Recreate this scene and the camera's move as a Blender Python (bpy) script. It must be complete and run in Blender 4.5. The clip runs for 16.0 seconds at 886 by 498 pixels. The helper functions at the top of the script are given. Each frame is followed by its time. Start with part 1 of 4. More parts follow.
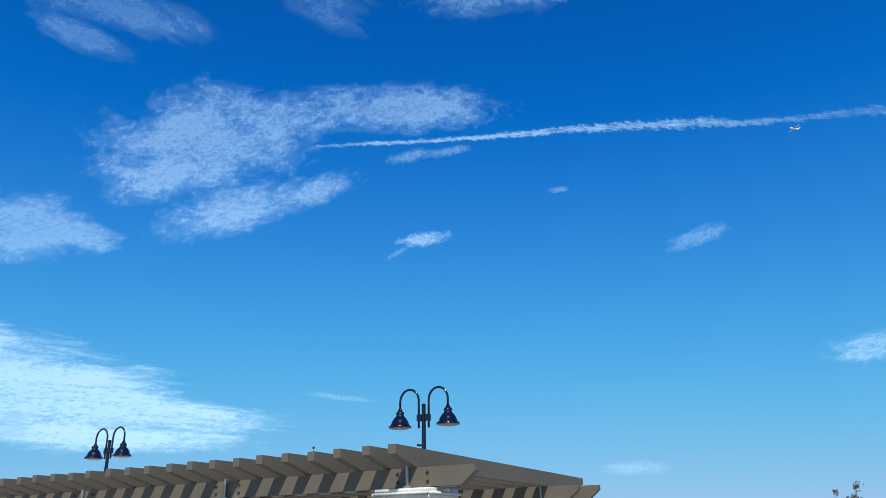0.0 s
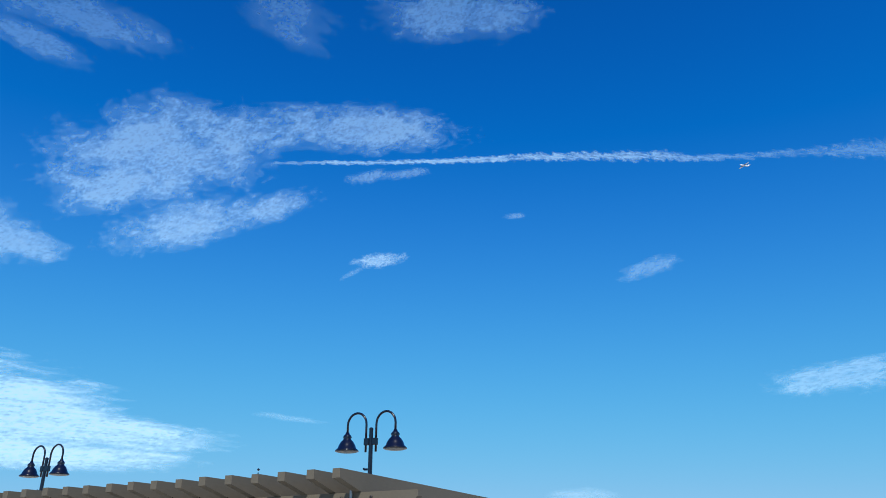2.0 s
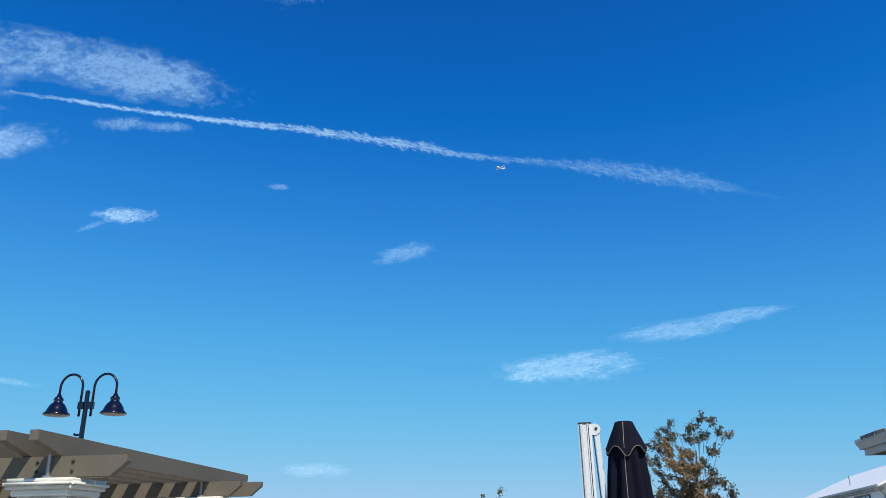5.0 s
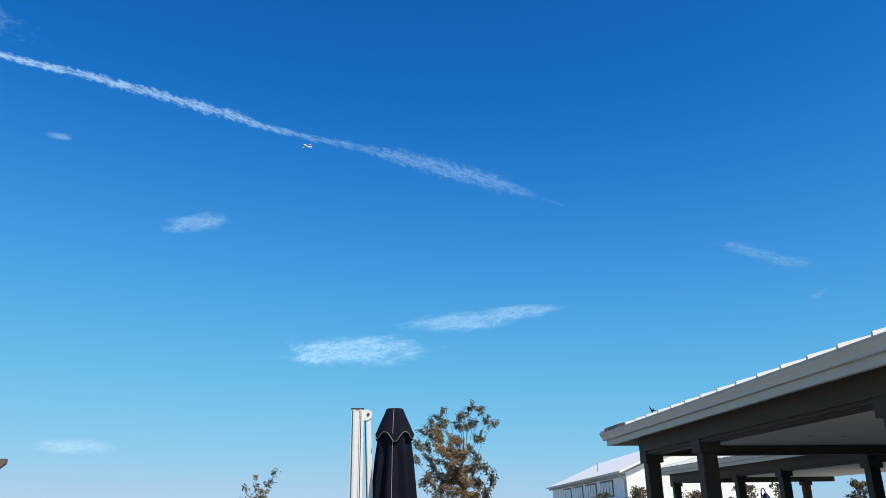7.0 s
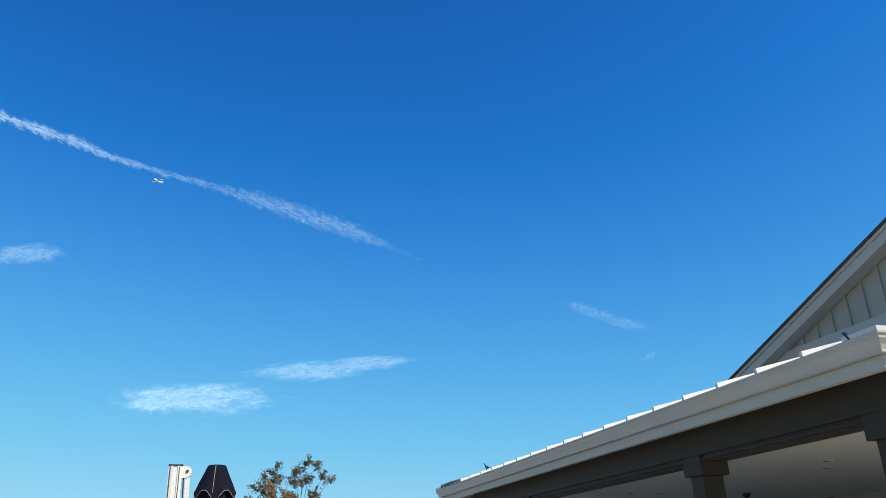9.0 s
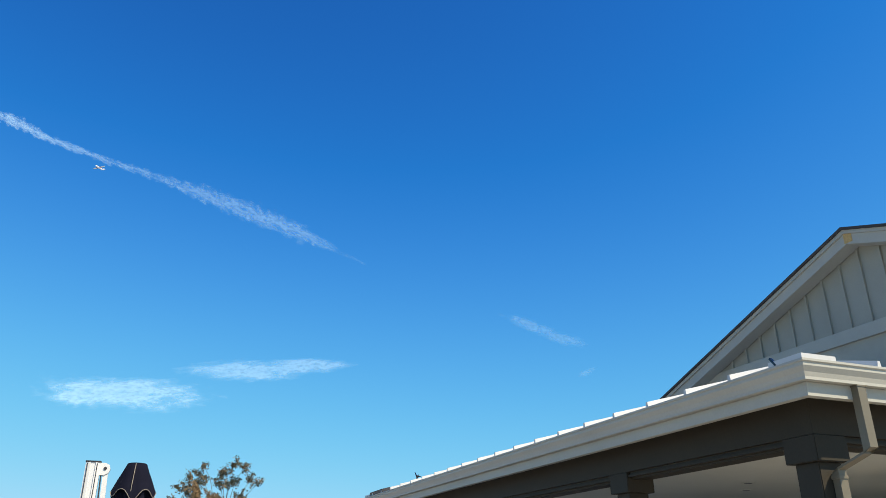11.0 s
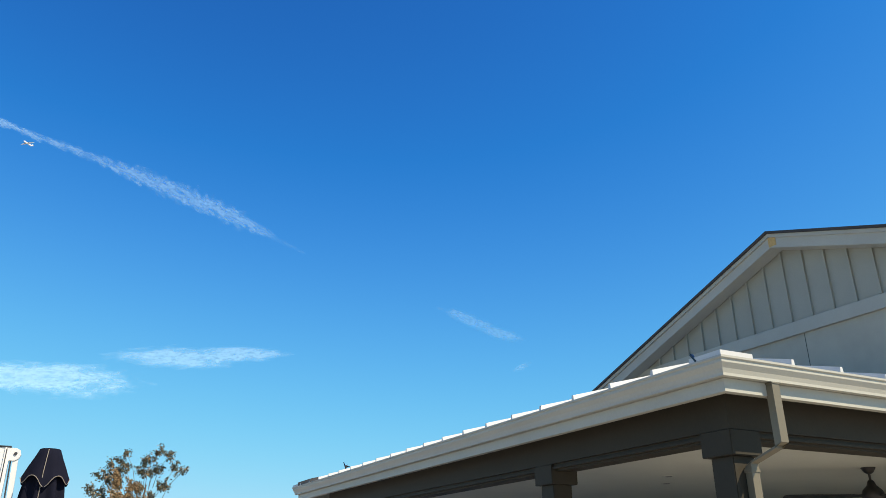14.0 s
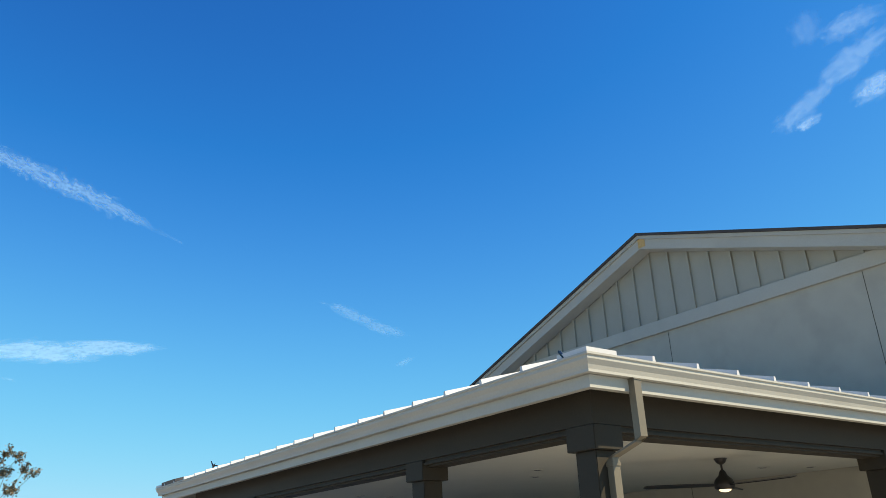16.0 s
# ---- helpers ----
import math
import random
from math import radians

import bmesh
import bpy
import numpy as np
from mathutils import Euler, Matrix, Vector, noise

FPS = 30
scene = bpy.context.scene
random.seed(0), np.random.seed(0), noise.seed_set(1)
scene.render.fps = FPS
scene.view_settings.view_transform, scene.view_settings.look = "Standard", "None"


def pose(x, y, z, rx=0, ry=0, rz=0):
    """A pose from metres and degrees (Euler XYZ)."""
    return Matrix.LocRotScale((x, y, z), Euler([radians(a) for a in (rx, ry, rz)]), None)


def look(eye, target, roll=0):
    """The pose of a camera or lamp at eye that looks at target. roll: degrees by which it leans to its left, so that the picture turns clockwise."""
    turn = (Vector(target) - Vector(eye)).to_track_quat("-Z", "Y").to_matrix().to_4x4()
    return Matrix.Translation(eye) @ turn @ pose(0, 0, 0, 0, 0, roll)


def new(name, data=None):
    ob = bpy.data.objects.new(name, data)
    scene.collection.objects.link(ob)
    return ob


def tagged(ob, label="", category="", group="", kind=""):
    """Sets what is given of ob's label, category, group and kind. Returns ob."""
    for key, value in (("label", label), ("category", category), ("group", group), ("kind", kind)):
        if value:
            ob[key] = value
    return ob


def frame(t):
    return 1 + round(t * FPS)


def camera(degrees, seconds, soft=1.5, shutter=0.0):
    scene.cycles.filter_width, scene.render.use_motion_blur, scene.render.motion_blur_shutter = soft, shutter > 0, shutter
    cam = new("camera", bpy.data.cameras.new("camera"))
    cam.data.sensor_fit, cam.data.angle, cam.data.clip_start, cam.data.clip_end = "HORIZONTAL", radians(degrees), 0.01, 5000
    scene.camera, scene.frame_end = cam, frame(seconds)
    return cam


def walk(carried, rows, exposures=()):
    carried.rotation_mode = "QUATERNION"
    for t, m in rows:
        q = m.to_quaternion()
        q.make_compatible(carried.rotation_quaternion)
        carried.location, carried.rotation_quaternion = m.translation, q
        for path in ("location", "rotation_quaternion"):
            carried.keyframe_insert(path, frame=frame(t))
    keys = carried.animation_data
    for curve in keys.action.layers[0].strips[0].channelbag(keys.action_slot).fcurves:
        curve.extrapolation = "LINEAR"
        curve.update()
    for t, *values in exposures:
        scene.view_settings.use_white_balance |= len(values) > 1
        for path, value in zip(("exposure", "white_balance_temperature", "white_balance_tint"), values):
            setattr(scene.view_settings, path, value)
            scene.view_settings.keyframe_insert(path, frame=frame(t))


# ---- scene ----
cam = camera(60.24, 16.0, soft=0.5)
# seconds, x, y, z, yaw, pitch, roll
ROWS = [
    (0.0, -0.004, -0.003, 1.618, -0.09, 20.89, -0.81),
    (0.5, -0.018, -0.049, 1.633, -1.18, 22.85, 0.40),
    (1.0, 0.009, -0.094, 1.635, -2.20, 23.82, 0.53),
    (1.5, 0.014, -0.166, 1.623, -4.89, 23.11, 1.49),
    (2.0, 0.032, -0.171, 1.611, -3.68, 22.56, -0.13),
    (2.5, 0.086, -0.204, 1.610, -7.56, 20.29, -1.63),
    (3.0, 0.145, -0.298, 1.600, -12.65, 20.91, -2.13),
    (3.2, 0.147, -0.289, 1.598, -14.84, 20.84, -1.77),
    (5.3, 0.169, -0.207, 1.547, -25.98, 20.50, -0.60),
    (5.5, 0.196, -0.190, 1.557, -28.74, 20.28, -0.44),
    (6.0, 0.221, -0.184, 1.574, -34.42, 19.81, -1.39),
    (6.5, 0.241, -0.247, 1.556, -37.51, 19.18, -1.34),
    (7.0, 0.166, -0.379, 1.552, -38.86, 19.20, -0.83),
    (7.5, 0.228, -0.356, 1.565, -40.02, 20.12, -0.75),
    (8.0, 0.216, -0.424, 1.579, -41.58, 21.68, -1.16),
    (8.5, 0.245, -0.441, 1.583, -46.47, 21.78, -0.62),
    (9.0, 0.283, -0.459, 1.593, -50.53, 22.71, -1.85),
    (9.2, 0.291, -0.447, 1.597, -52.50, 22.75, -1.78),
    (11.3, 0.338, -0.463, 1.601, -55.36, 23.43, -0.10),
    (11.5, 0.336, -0.471, 1.607, -56.19, 23.56, -0.45),
    (12.0, 0.230, -0.502, 1.582, -57.86, 23.33, -0.07),
    (12.5, 0.235, -0.503, 1.580, -59.69, 23.39, -0.04),
    (13.0, 0.283, -0.507, 1.586, -59.65, 23.69, -0.06),
    (13.5, 0.310, -0.497, 1.590, -60.18, 23.25, 0.06),
    (14.0, 0.400, -0.488, 1.590, -59.80, 22.65, -0.08),
    (14.5, 0.511, -0.472, 1.611, -63.76, 21.94, -1.40),
    (15.0, 0.529, -0.489, 1.620, -65.85, 22.54, -1.69),
    (15.5, 0.542, -0.498, 1.622, -66.81, 22.45, -2.10),
    (16.0, 0.540, -0.516, 1.620, -69.08, 22.13, -2.15),
]
EXPOSURES = [(0.0, 0.0, 6500, 10), (3.0, 0.02, 6550, 10), (5.5, 0.08, 6900, 10), (7.0, 0.16, 7300, 10), (9.0, 0.32, 7700, 10), (12.5, 0.46, 8150, 10), (16.0, 0.54, 8500, 10)]
walk(cam, [(t, pose(x, y, z, 90 + pitch, 0, yaw) @ pose(0, 0, 0, 0, 0, roll)) for t, x, y, z, yaw, pitch, roll in ROWS], EXPOSURES)

# ---- world and sun ----
SUN_BEARING, SUN_HEIGHT = 178.0, 48.0  # degrees, clockwise from +y
world = bpy.data.worlds.new("sky")
scene.world = world
world.use_nodes = True
wn, wl = world.node_tree.nodes, world.node_tree.links
wn.clear()
sky = wn.new("ShaderNodeTexSky")
sky.sky_type = "NISHITA"
sky.sun_disc = False
sky.sun_elevation, sky.sun_rotation = radians(SUN_HEIGHT), radians(SUN_BEARING)
sky.altitude, sky.air_density, sky.dust_density, sky.ozone_density = 0, 1.0, 0.0, 4.0
tone = wn.new("ShaderNodeHueSaturation")
tone.inputs["Saturation"].default_value = 1.0
tint = wn.new("ShaderNodeMix")
tint.data_type, tint.blend_type = "RGBA", "MULTIPLY"
tint.inputs["Factor"].default_value = 1.0
tint.inputs["B"].default_value = (0.52, 0.82, 1.15, 1)
background = wn.new("ShaderNodeBackground")
background.inputs["Strength"].default_value = 0.115
wout = wn.new("ShaderNodeOutputWorld")
wl.new(sky.outputs[0], tone.inputs["Color"])
deep = wn.new("ShaderNodeGamma")
deep.inputs["Gamma"].default_value = 1.12
wl.new(tone.outputs[0], deep.inputs["Color"])
wl.new(deep.outputs[0], tint.inputs["A"])
# the deep blue of a clear dry sky: red falls away faster with height than blue
split, join = wn.new("ShaderNodeSeparateColor"), wn.new("ShaderNodeCombineColor")
wl.new(tint.outputs["Result"], split.inputs[0])


def shaped(socket, power, gain, limit):
    """gain * x^power / (1 + limit * x^power): rises steeply from the deep zenith, levels off in the haze"""
    nodes = [wn.new("ShaderNodeMath") for _ in range(4)]
    for node, kind_, value in zip(nodes, ("POWER", "MULTIPLY", "MULTIPLY_ADD", "DIVIDE"), (power, gain, limit, None)):
        node.operation = kind_
        if value is not None:
            node.inputs[1].default_value = value
    nodes[2].inputs[2].default_value = 1.0
    wl.new(socket, nodes[0].inputs[0])
    wl.new(nodes[0].outputs[0], nodes[1].inputs[0])
    wl.new(nodes[0].outputs[0], nodes[2].inputs[0])
    wl.new(nodes[1].outputs[0], nodes[3].inputs[0])
    wl.new(nodes[2].outputs[0], nodes[3].inputs[1])
    return nodes[3].outputs[0]


red = [wn.new("ShaderNodeMath") for _ in range(2)]
for node, kind_, value in zip(red, ("SUBTRACT", "MAXIMUM"), (0.46, 0.01)):
    node.operation = kind_
    node.inputs[1].default_value = value
wl.new(split.outputs[0], red[0].inputs[0])
wl.new(red[0].outputs[0], red[1].inputs[0])
wl.new(shaped(red[1].outputs[0], 1.0, 0.90, 0.105), join.inputs[0])
wl.new(shaped(split.outputs[1], 1.9, 0.82, 0.155), join.inputs[1])
wl.new(shaped(split.outputs[2], 2.5, 0.350, 0.0465), join.inputs[2])
wl.new(join.outputs[0], background.inputs["Color"])
wl.new(background.outputs[0], wout.inputs["Surface"])

sun = new("sun", bpy.data.lights.new("sun", "SUN"))
sun.data.energy, sun.data.angle, sun.data.color = 4.8, radians(0.5), (1.0, 0.95, 0.86)
sb, se = radians(SUN_BEARING), radians(SUN_HEIGHT)
sun.matrix_world = look((40 * math.sin(sb) * math.cos(se), 40 * math.cos(sb) * math.cos(se), 40 * math.sin(se)), (0, 0, 0))


# ---- materials ----
def material(name, base, rough=0.7, metal=0.0, vary=0.15, grain=8.0, bump=0.15, stain=0.0, stretch=(1, 1, 1), coat=0.0, random_=0.0):
    """A surface with grain and broad stains, in metres of the object's own space."""
    m = bpy.data.materials.new(name)
    m.use_nodes = True
    n, l = m.node_tree.nodes, m.node_tree.links
    bsdf = n["Principled BSDF"]
    bsdf.inputs["Roughness"].default_value = rough
    bsdf.inputs["Metallic"].default_value = metal
    bsdf.inputs["Coat Weight"].default_value = coat
    tc, mp = n.new("ShaderNodeTexCoord"), n.new("ShaderNodeMapping")
    mp.inputs["Scale"].default_value = stretch
    l.new(tc.outputs["Object"], mp.inputs["Vector"])
    fine, broad = n.new("ShaderNodeTexNoise"), n.new("ShaderNodeTexNoise")
    fine.inputs["Scale"].default_value, fine.inputs["Detail"].default_value = grain * 6, 6
    broad.inputs["Scale"].default_value, broad.inputs["Detail"].default_value = grain * 0.25, 4
    for t in (fine, broad):
        l.new(mp.outputs[0], t.inputs["Vector"])
    add = n.new("ShaderNodeMath")
    add.operation = "ADD"
    l.new(fine.outputs["Fac"], add.inputs[0])
    l.new(broad.outputs["Fac"], add.inputs[1])
    ramp = n.new("ShaderNodeMapRange")
    ramp.inputs["From Min"].default_value, ramp.inputs["From Max"].default_value = 0.6, 1.4
    ramp.inputs["To Min"].default_value, ramp.inputs["To Max"].default_value = 1 - vary, 1 + vary
    l.new(add.outputs[0], ramp.inputs["Value"])
    value = ramp.outputs[0]
    if random_:
        info, rr, mul = n.new("ShaderNodeObjectInfo"), n.new("ShaderNodeMapRange"), n.new("ShaderNodeMath")
        rr.inputs["To Min"].default_value, rr.inputs["To Max"].default_value = 1 - random_, 1 + random_
        mul.operation = "MULTIPLY"
        l.new(info.outputs["Random"], rr.inputs["Value"])
        l.new(rr.outputs[0], mul.inputs[0])
        l.new(value, mul.inputs[1])
        value = mul.outputs[0]
    hsv = n.new("ShaderNodeHueSaturation")
    hsv.inputs["Color"].default_value = (*base, 1)
    l.new(value, hsv.inputs["Value"])
    colour = hsv.outputs[0]
    if stain:
        st, sr, mix = n.new("ShaderNodeTexNoise"), n.new("ShaderNodeMapRange"), n.new("ShaderNodeMix")
        st.inputs["Scale"].default_value, st.inputs["Detail"].default_value = 1.7, 8
        l.new(mp.outputs[0], st.inputs["Vector"])
        sr.inputs["From Min"].default_value, sr.inputs["From Max"].default_value = 0.52, 0.75
        sr.inputs["To Max"].default_value = stain
        l.new(st.outputs["Fac"], sr.inputs["Value"])
        mix.data_type = "RGBA"
        l.new(sr.outputs[0], mix.inputs["Factor"])
        l.new(colour, mix.inputs["A"])
        mix.inputs["B"].default_value = (*[c * 0.55 for c in base], 1)
        colour = mix.outputs["Result"]
    l.new(colour, bsdf.inputs["Base Color"])
    bp = n.new("ShaderNodeBump")
    bp.inputs["Strength"].default_value, bp.inputs["Distance"].default_value = bump, 0.004
    l.new(fine.outputs["Fac"], bp.inputs["Height"])
    l.new(bp.outputs[0], bsdf.inputs["Normal"])
    return m


MAT_TRIM = material("taupe_trim_paint", (0.385, 0.383, 0.333), 0.5, vary=0.06, stain=0.15, bump=0.08)
MAT_SPOUT = material("taupe_metal_paint", (0.15, 0.13, 0.09), 0.4, vary=0.06, stain=0.1, bump=0.05)
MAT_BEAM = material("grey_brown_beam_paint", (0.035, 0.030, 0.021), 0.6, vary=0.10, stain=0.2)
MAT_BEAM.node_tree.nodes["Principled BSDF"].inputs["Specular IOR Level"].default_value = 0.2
MAT_CEIL = material("ceiling_paint", (0.51, 0.515, 0.455), 0.8, vary=0.05, stain=0.08)
MAT_METAL_ROOF = material("white_metal_roof", (0.52, 0.53, 0.52), 0.4, vary=0.04, bump=0.03)
MAT_GABLE = material("grey_siding_paint", (0.285, 0.29, 0.245), 0.65, vary=0.06, stain=0.12, bump=0.1)
MAT_STUCCO = material("grey_stucco", (0.365, 0.355, 0.295), 0.9, vary=0.08, stain=0.25, bump=0.5, grain=14)
MAT_RAKE = material("grey_rake_paint", (0.36, 0.36, 0.31), 0.6, vary=0.06, stain=0.15)
MAT_SHINGLE = material("dark_shingle", (0.05, 0.045, 0.042), 0.9, vary=0.3)
MAT_BARE_WOOD = material("bare_knotty_wood", (0.50, 0.33, 0.13), 0.8, vary=0.3, stain=0.6)
MAT_PERGOLA = material("brown_pergola_stain", (0.112, 0.097, 0.070), 0.7, vary=0.12, stain=0.2, stretch=(1, 0.3, 1))
MAT_STONE = material("white_cast_stone", (0.66, 0.65, 0.58), 0.85, vary=0.12, stain=0.45, bump=0.3, random_=0.06)
MAT_IRON = material("black_painted_iron", (0.004, 0.004, 0.013), 0.2, vary=0.1, coat=0.3, bump=0.03)
MAT_STEEL = material("galvanised_steel", (0.35, 0.35, 0.34), 0.4, metal=0.8, vary=0.1)
MAT_MAST = material("white_aluminium", (0.62, 0.63, 0.62), 0.35, vary=0.03, bump=0.02)
MAT_PLASTIC = material("dark_plastic", (0.03, 0.03, 0.035), 0.5)
MAT_CLOTH = material("navy_canvas", (0.006, 0.007, 0.015), 0.9, vary=0.25, grain=30, bump=0.3)
MAT_CLOTH.node_tree.nodes["Principled BSDF"].inputs["Specular IOR Level"].default_value = 0.1
MAT_PIPING = material("tan_piping", (0.25, 0.22, 0.18), 0.8)
MAT_BARK = material("grey_bark", (0.12, 0.09, 0.065), 0.9, vary=0.3, grain=20, bump=0.6)
MAT_LEAF_GREEN = material("olive_leaf", (0.065, 0.065, 0.036), 0.6, vary=0.35, grain=3)
MAT_LEAF_BROWN = material("brown_leaf", (0.29, 0.185, 0.095), 0.7, vary=0.4, grain=3)
MAT_WHITE_WALL = material("cream_render", (0.74, 0.74, 0.71), 0.85, vary=0.05, stain=0.06, grain=2)
MAT_WHITE_ROOF = material("white_membrane_roof", (0.84, 0.83, 0.78), 0.5, vary=0.04, grain=2)
MAT_WINDOW_FRAME = material("black_window_frame", (0.03, 0.03, 0.035), 0.5)
MAT_PAVING = material("concrete_paving", (0.36, 0.335, 0.295), 0.9, vary=0.12, stain=0.3)
MAT_FAN = material("bronze_fan", (0.015, 0.013, 0.012), 0.45, vary=0.1)
MAT_PLANE_BODY = material("white_aircraft_paint", (0.8, 0.8, 0.82), 0.3, vary=0.03)


def glass_material():
    m = bpy.data.materials.new("window_glass")
    m.use_nodes = True
    p = m.node_tree.nodes["Principled BSDF"]
    p.inputs["Base Color"].default_value = (0.05, 0.07, 0.09, 1)
    p.inputs["Roughness"].default_value = 0.05
    p.inputs["Specular IOR Level"].default_value = 0.8
    return m


def lamp_material(name, colour, strength):
    m = bpy.data.materials.new(name)
    m.use_nodes = True
    p = m.node_tree.nodes["Principled BSDF"]
    p.inputs["Base Color"].default_value = (0.8, 0.8, 0.78, 1)
    p.inputs["Emission Color"].default_value = (*colour, 1)
    p.inputs["Emission Strength"].default_value = strength
    return m


def cloud_material(name, thickness):
    """Thin ice cloud: white droplets that let light through, as dense as the mesh says."""
    m = bpy.data.materials.new(name)
    m.use_nodes = True
    n, l = m.node_tree.nodes, m.node_tree.links
    n.clear()
    att = n.new("ShaderNodeAttribute")
    att.attribute_name = "cover"
    mul = n.new("ShaderNodeMath")
    mul.operation, mul.use_clamp = "MULTIPLY", True
    mul.inputs[1].default_value = thickness
    clear, d, tr, both, mix, out = (n.new("ShaderNode" + k) for k in ("BsdfTransparent", "BsdfDiffuse", "BsdfTranslucent", "AddShader", "MixShader", "OutputMaterial"))
    d.inputs[0].default_value = (0.61, 0.78, 0.83, 1)
    tr.inputs[0].default_value = (0.61, 0.78, 0.83, 1)
    l.new(att.outputs["Fac"], mul.inputs[0])
    l.new(mul.outputs[0], mix.inputs[0])
    l.new(d.outputs[0], both.inputs[0])
    l.new(tr.outputs[0], both.inputs[1])
    l.new(clear.outputs[0], mix.inputs[1])
    l.new(both.outputs[0], mix.inputs[2])
    l.new(mix.outputs[0], out.inputs[0])
    return m


MAT_GLASS = glass_material()
MAT_BULB = lamp_material("warm_lit_diffuser", (1.0, 0.82, 0.58), 1.0)
MAT_CLOUD = cloud_material("thin_cloud", 0.55)


# ---- building blocks ----
def part(name, bm, mat, parent=None, label="", m=None):
    """Links a bmesh as one mesh object, under its thing if one is given."""
    me = bpy.data.meshes.new(name)
    bmesh.ops.recalc_face_normals(bm, faces=bm.faces[:])
    bm.to_mesh(me)
    bm.free()
    me.materials.append(mat)
    ob = new(name, me)
    if parent:
        ob.parent = parent
    if m is not None:
        ob.matrix_basis = m
    if label:
        tagged(ob, label)
    return ob


def share(name, ob, m, parent=None):
    """Another object on the mesh of ob."""
    o = new(name, ob.data)
    o.parent = parent
    o.matrix_basis = m
    return o


def thing(name, m, label, category, group="", kind=""):
    e = new(name)
    e.matrix_basis = m
    return tagged(e, label, category, group, kind)


def smooth(ob):
    for p in ob.data.polygons:
        p.use_smooth = True
    return ob


def box(x0, x1, y0, y1, z0, z1, bevel=0.0, bm=None):
    own = bm is None
    bm = bm or bmesh.new()
    vs = [bm.verts.new((x, y, z)) for x in (x0, x1) for y in (y0, y1) for z in (z0, z1)]
    for f in ((0, 1, 3, 2), (4, 6, 7, 5), (0, 4, 5, 1), (2, 3, 7, 6), (0, 2, 6, 4), (1, 5, 7, 3)):
        bm.faces.new([vs[i] for i in f])
    if bevel and own:
        bmesh.ops.bevel(bm, geom=bm.edges[:], offset=bevel, segments=2, affect="EDGES")
    return bm


def extrude(profile, a, b, bm=None):
    """A prism: profile points are (out, up); each end is a function from (out, up) to a place."""
    bm = bm or bmesh.new()
    r0 = [bm.verts.new(a(o, u)) for o, u in profile]
    r1 = [bm.verts.new(b(o, u)) for o, u in profile]
    k = len(profile)
    for i in range(k):
        bm.faces.new((r0[i], r0[(i + 1) % k], r1[(i + 1) % k], r1[i]))
    bm.faces.new(r0[::-1])
    bm.faces.new(r1)
    return bm


def lathe(profile, segments=24, bm=None):
    """Turned about z; profile points are (radius, height)."""
    bm = bm or bmesh.new()
    rings = [[bm.verts.new((r * math.cos(2 * math.pi * i / segments), r * math.sin(2 * math.pi * i / segments), z)) for i in range(segments)] for r, z in profile]
    for a, b in zip(rings, rings[1:]):
        for i in range(segments):
            bm.faces.new((a[i], a[(i + 1) % segments], b[(i + 1) % segments], b[i]))
    bm.faces.new(rings[0][::-1])
    bm.faces.new(rings[-1])
    return bm


def tube(points, radii, sides=10, bm=None):
    """A round bar along a line of points."""
    bm = bm or bmesh.new()
    pts = [Vector(p) for p in points]
    if not isinstance(radii, (list, tuple)):
        radii = [radii] * len(pts)
    rings, ref = [], None
    for i, p in enumerate(pts):
        d = (pts[min(i + 1, len(pts) - 1)] - pts[max(i - 1, 0)]).normalized()
        if ref is None:
            ref = d.orthogonal().normalized()
        ref = (ref - d * ref.dot(d)).normalized()
        s = d.cross(ref)
        rings.append([bm.verts.new(p + radii[i] * (ref * math.cos(2 * math.pi * k / sides) + s * math.sin(2 * math.pi * k / sides))) for k in range(sides)])
    for a, b in zip(rings, rings[1:]):
        for i in range(sides):
            bm.faces.new((a[i], a[(i + 1) % sides], b[(i + 1) % sides], b[i]))
    bm.faces.new(rings[0][::-1])
    bm.faces.new(rings[-1])
    return bm


def polygon_prism(points, axis_from, axis_to, place):
    """A flat outline given thickness; place(a, b, w) turns outline and depth into a point."""
    bm = bmesh.new()
    f = [bm.verts.new(place(a, b, axis_from)) for a, b in points]
    g = [bm.verts.new(place(a, b, axis_to)) for a, b in points]
    bm.faces.new(f)
    bm.faces.new(g[::-1])
    for i in range(len(points)):
        bm.faces.new((f[i], g[i], g[(i + 1) % len(points)], f[(i + 1) % len(points)]))
    return bm


# ---- ground ----
ground = part("ground", box(-2500, 2500, -2500, 2500, -0.3, 0.0), MAT_PAVING)
tagged(ground, "pale grey concrete paving of the outdoor terrace", "ground", kind="structure")

# ---- patio canopies ----
GUTTER_TOP = 2.93
SLOPE = 0.255
CANOPY = pose(5.733, 0.431, 0, 0, 0, -33.48)  # x towards the clubhouse, y along the long eave


def gutter_profile():
    return [(0.0, 2.93), (0.0, 2.915), (0.012, 2.908), (0.012, 2.885), (0.035, 2.85), (0.045, 2.82), (0.045, 2.80), (0.13, 2.80), (0.13, 2.86), (0.118, 2.86), (0.118, 2.815), (0.062, 2.815), (0.05, 2.86), (0.026, 2.892), (0.022, 2.93)]


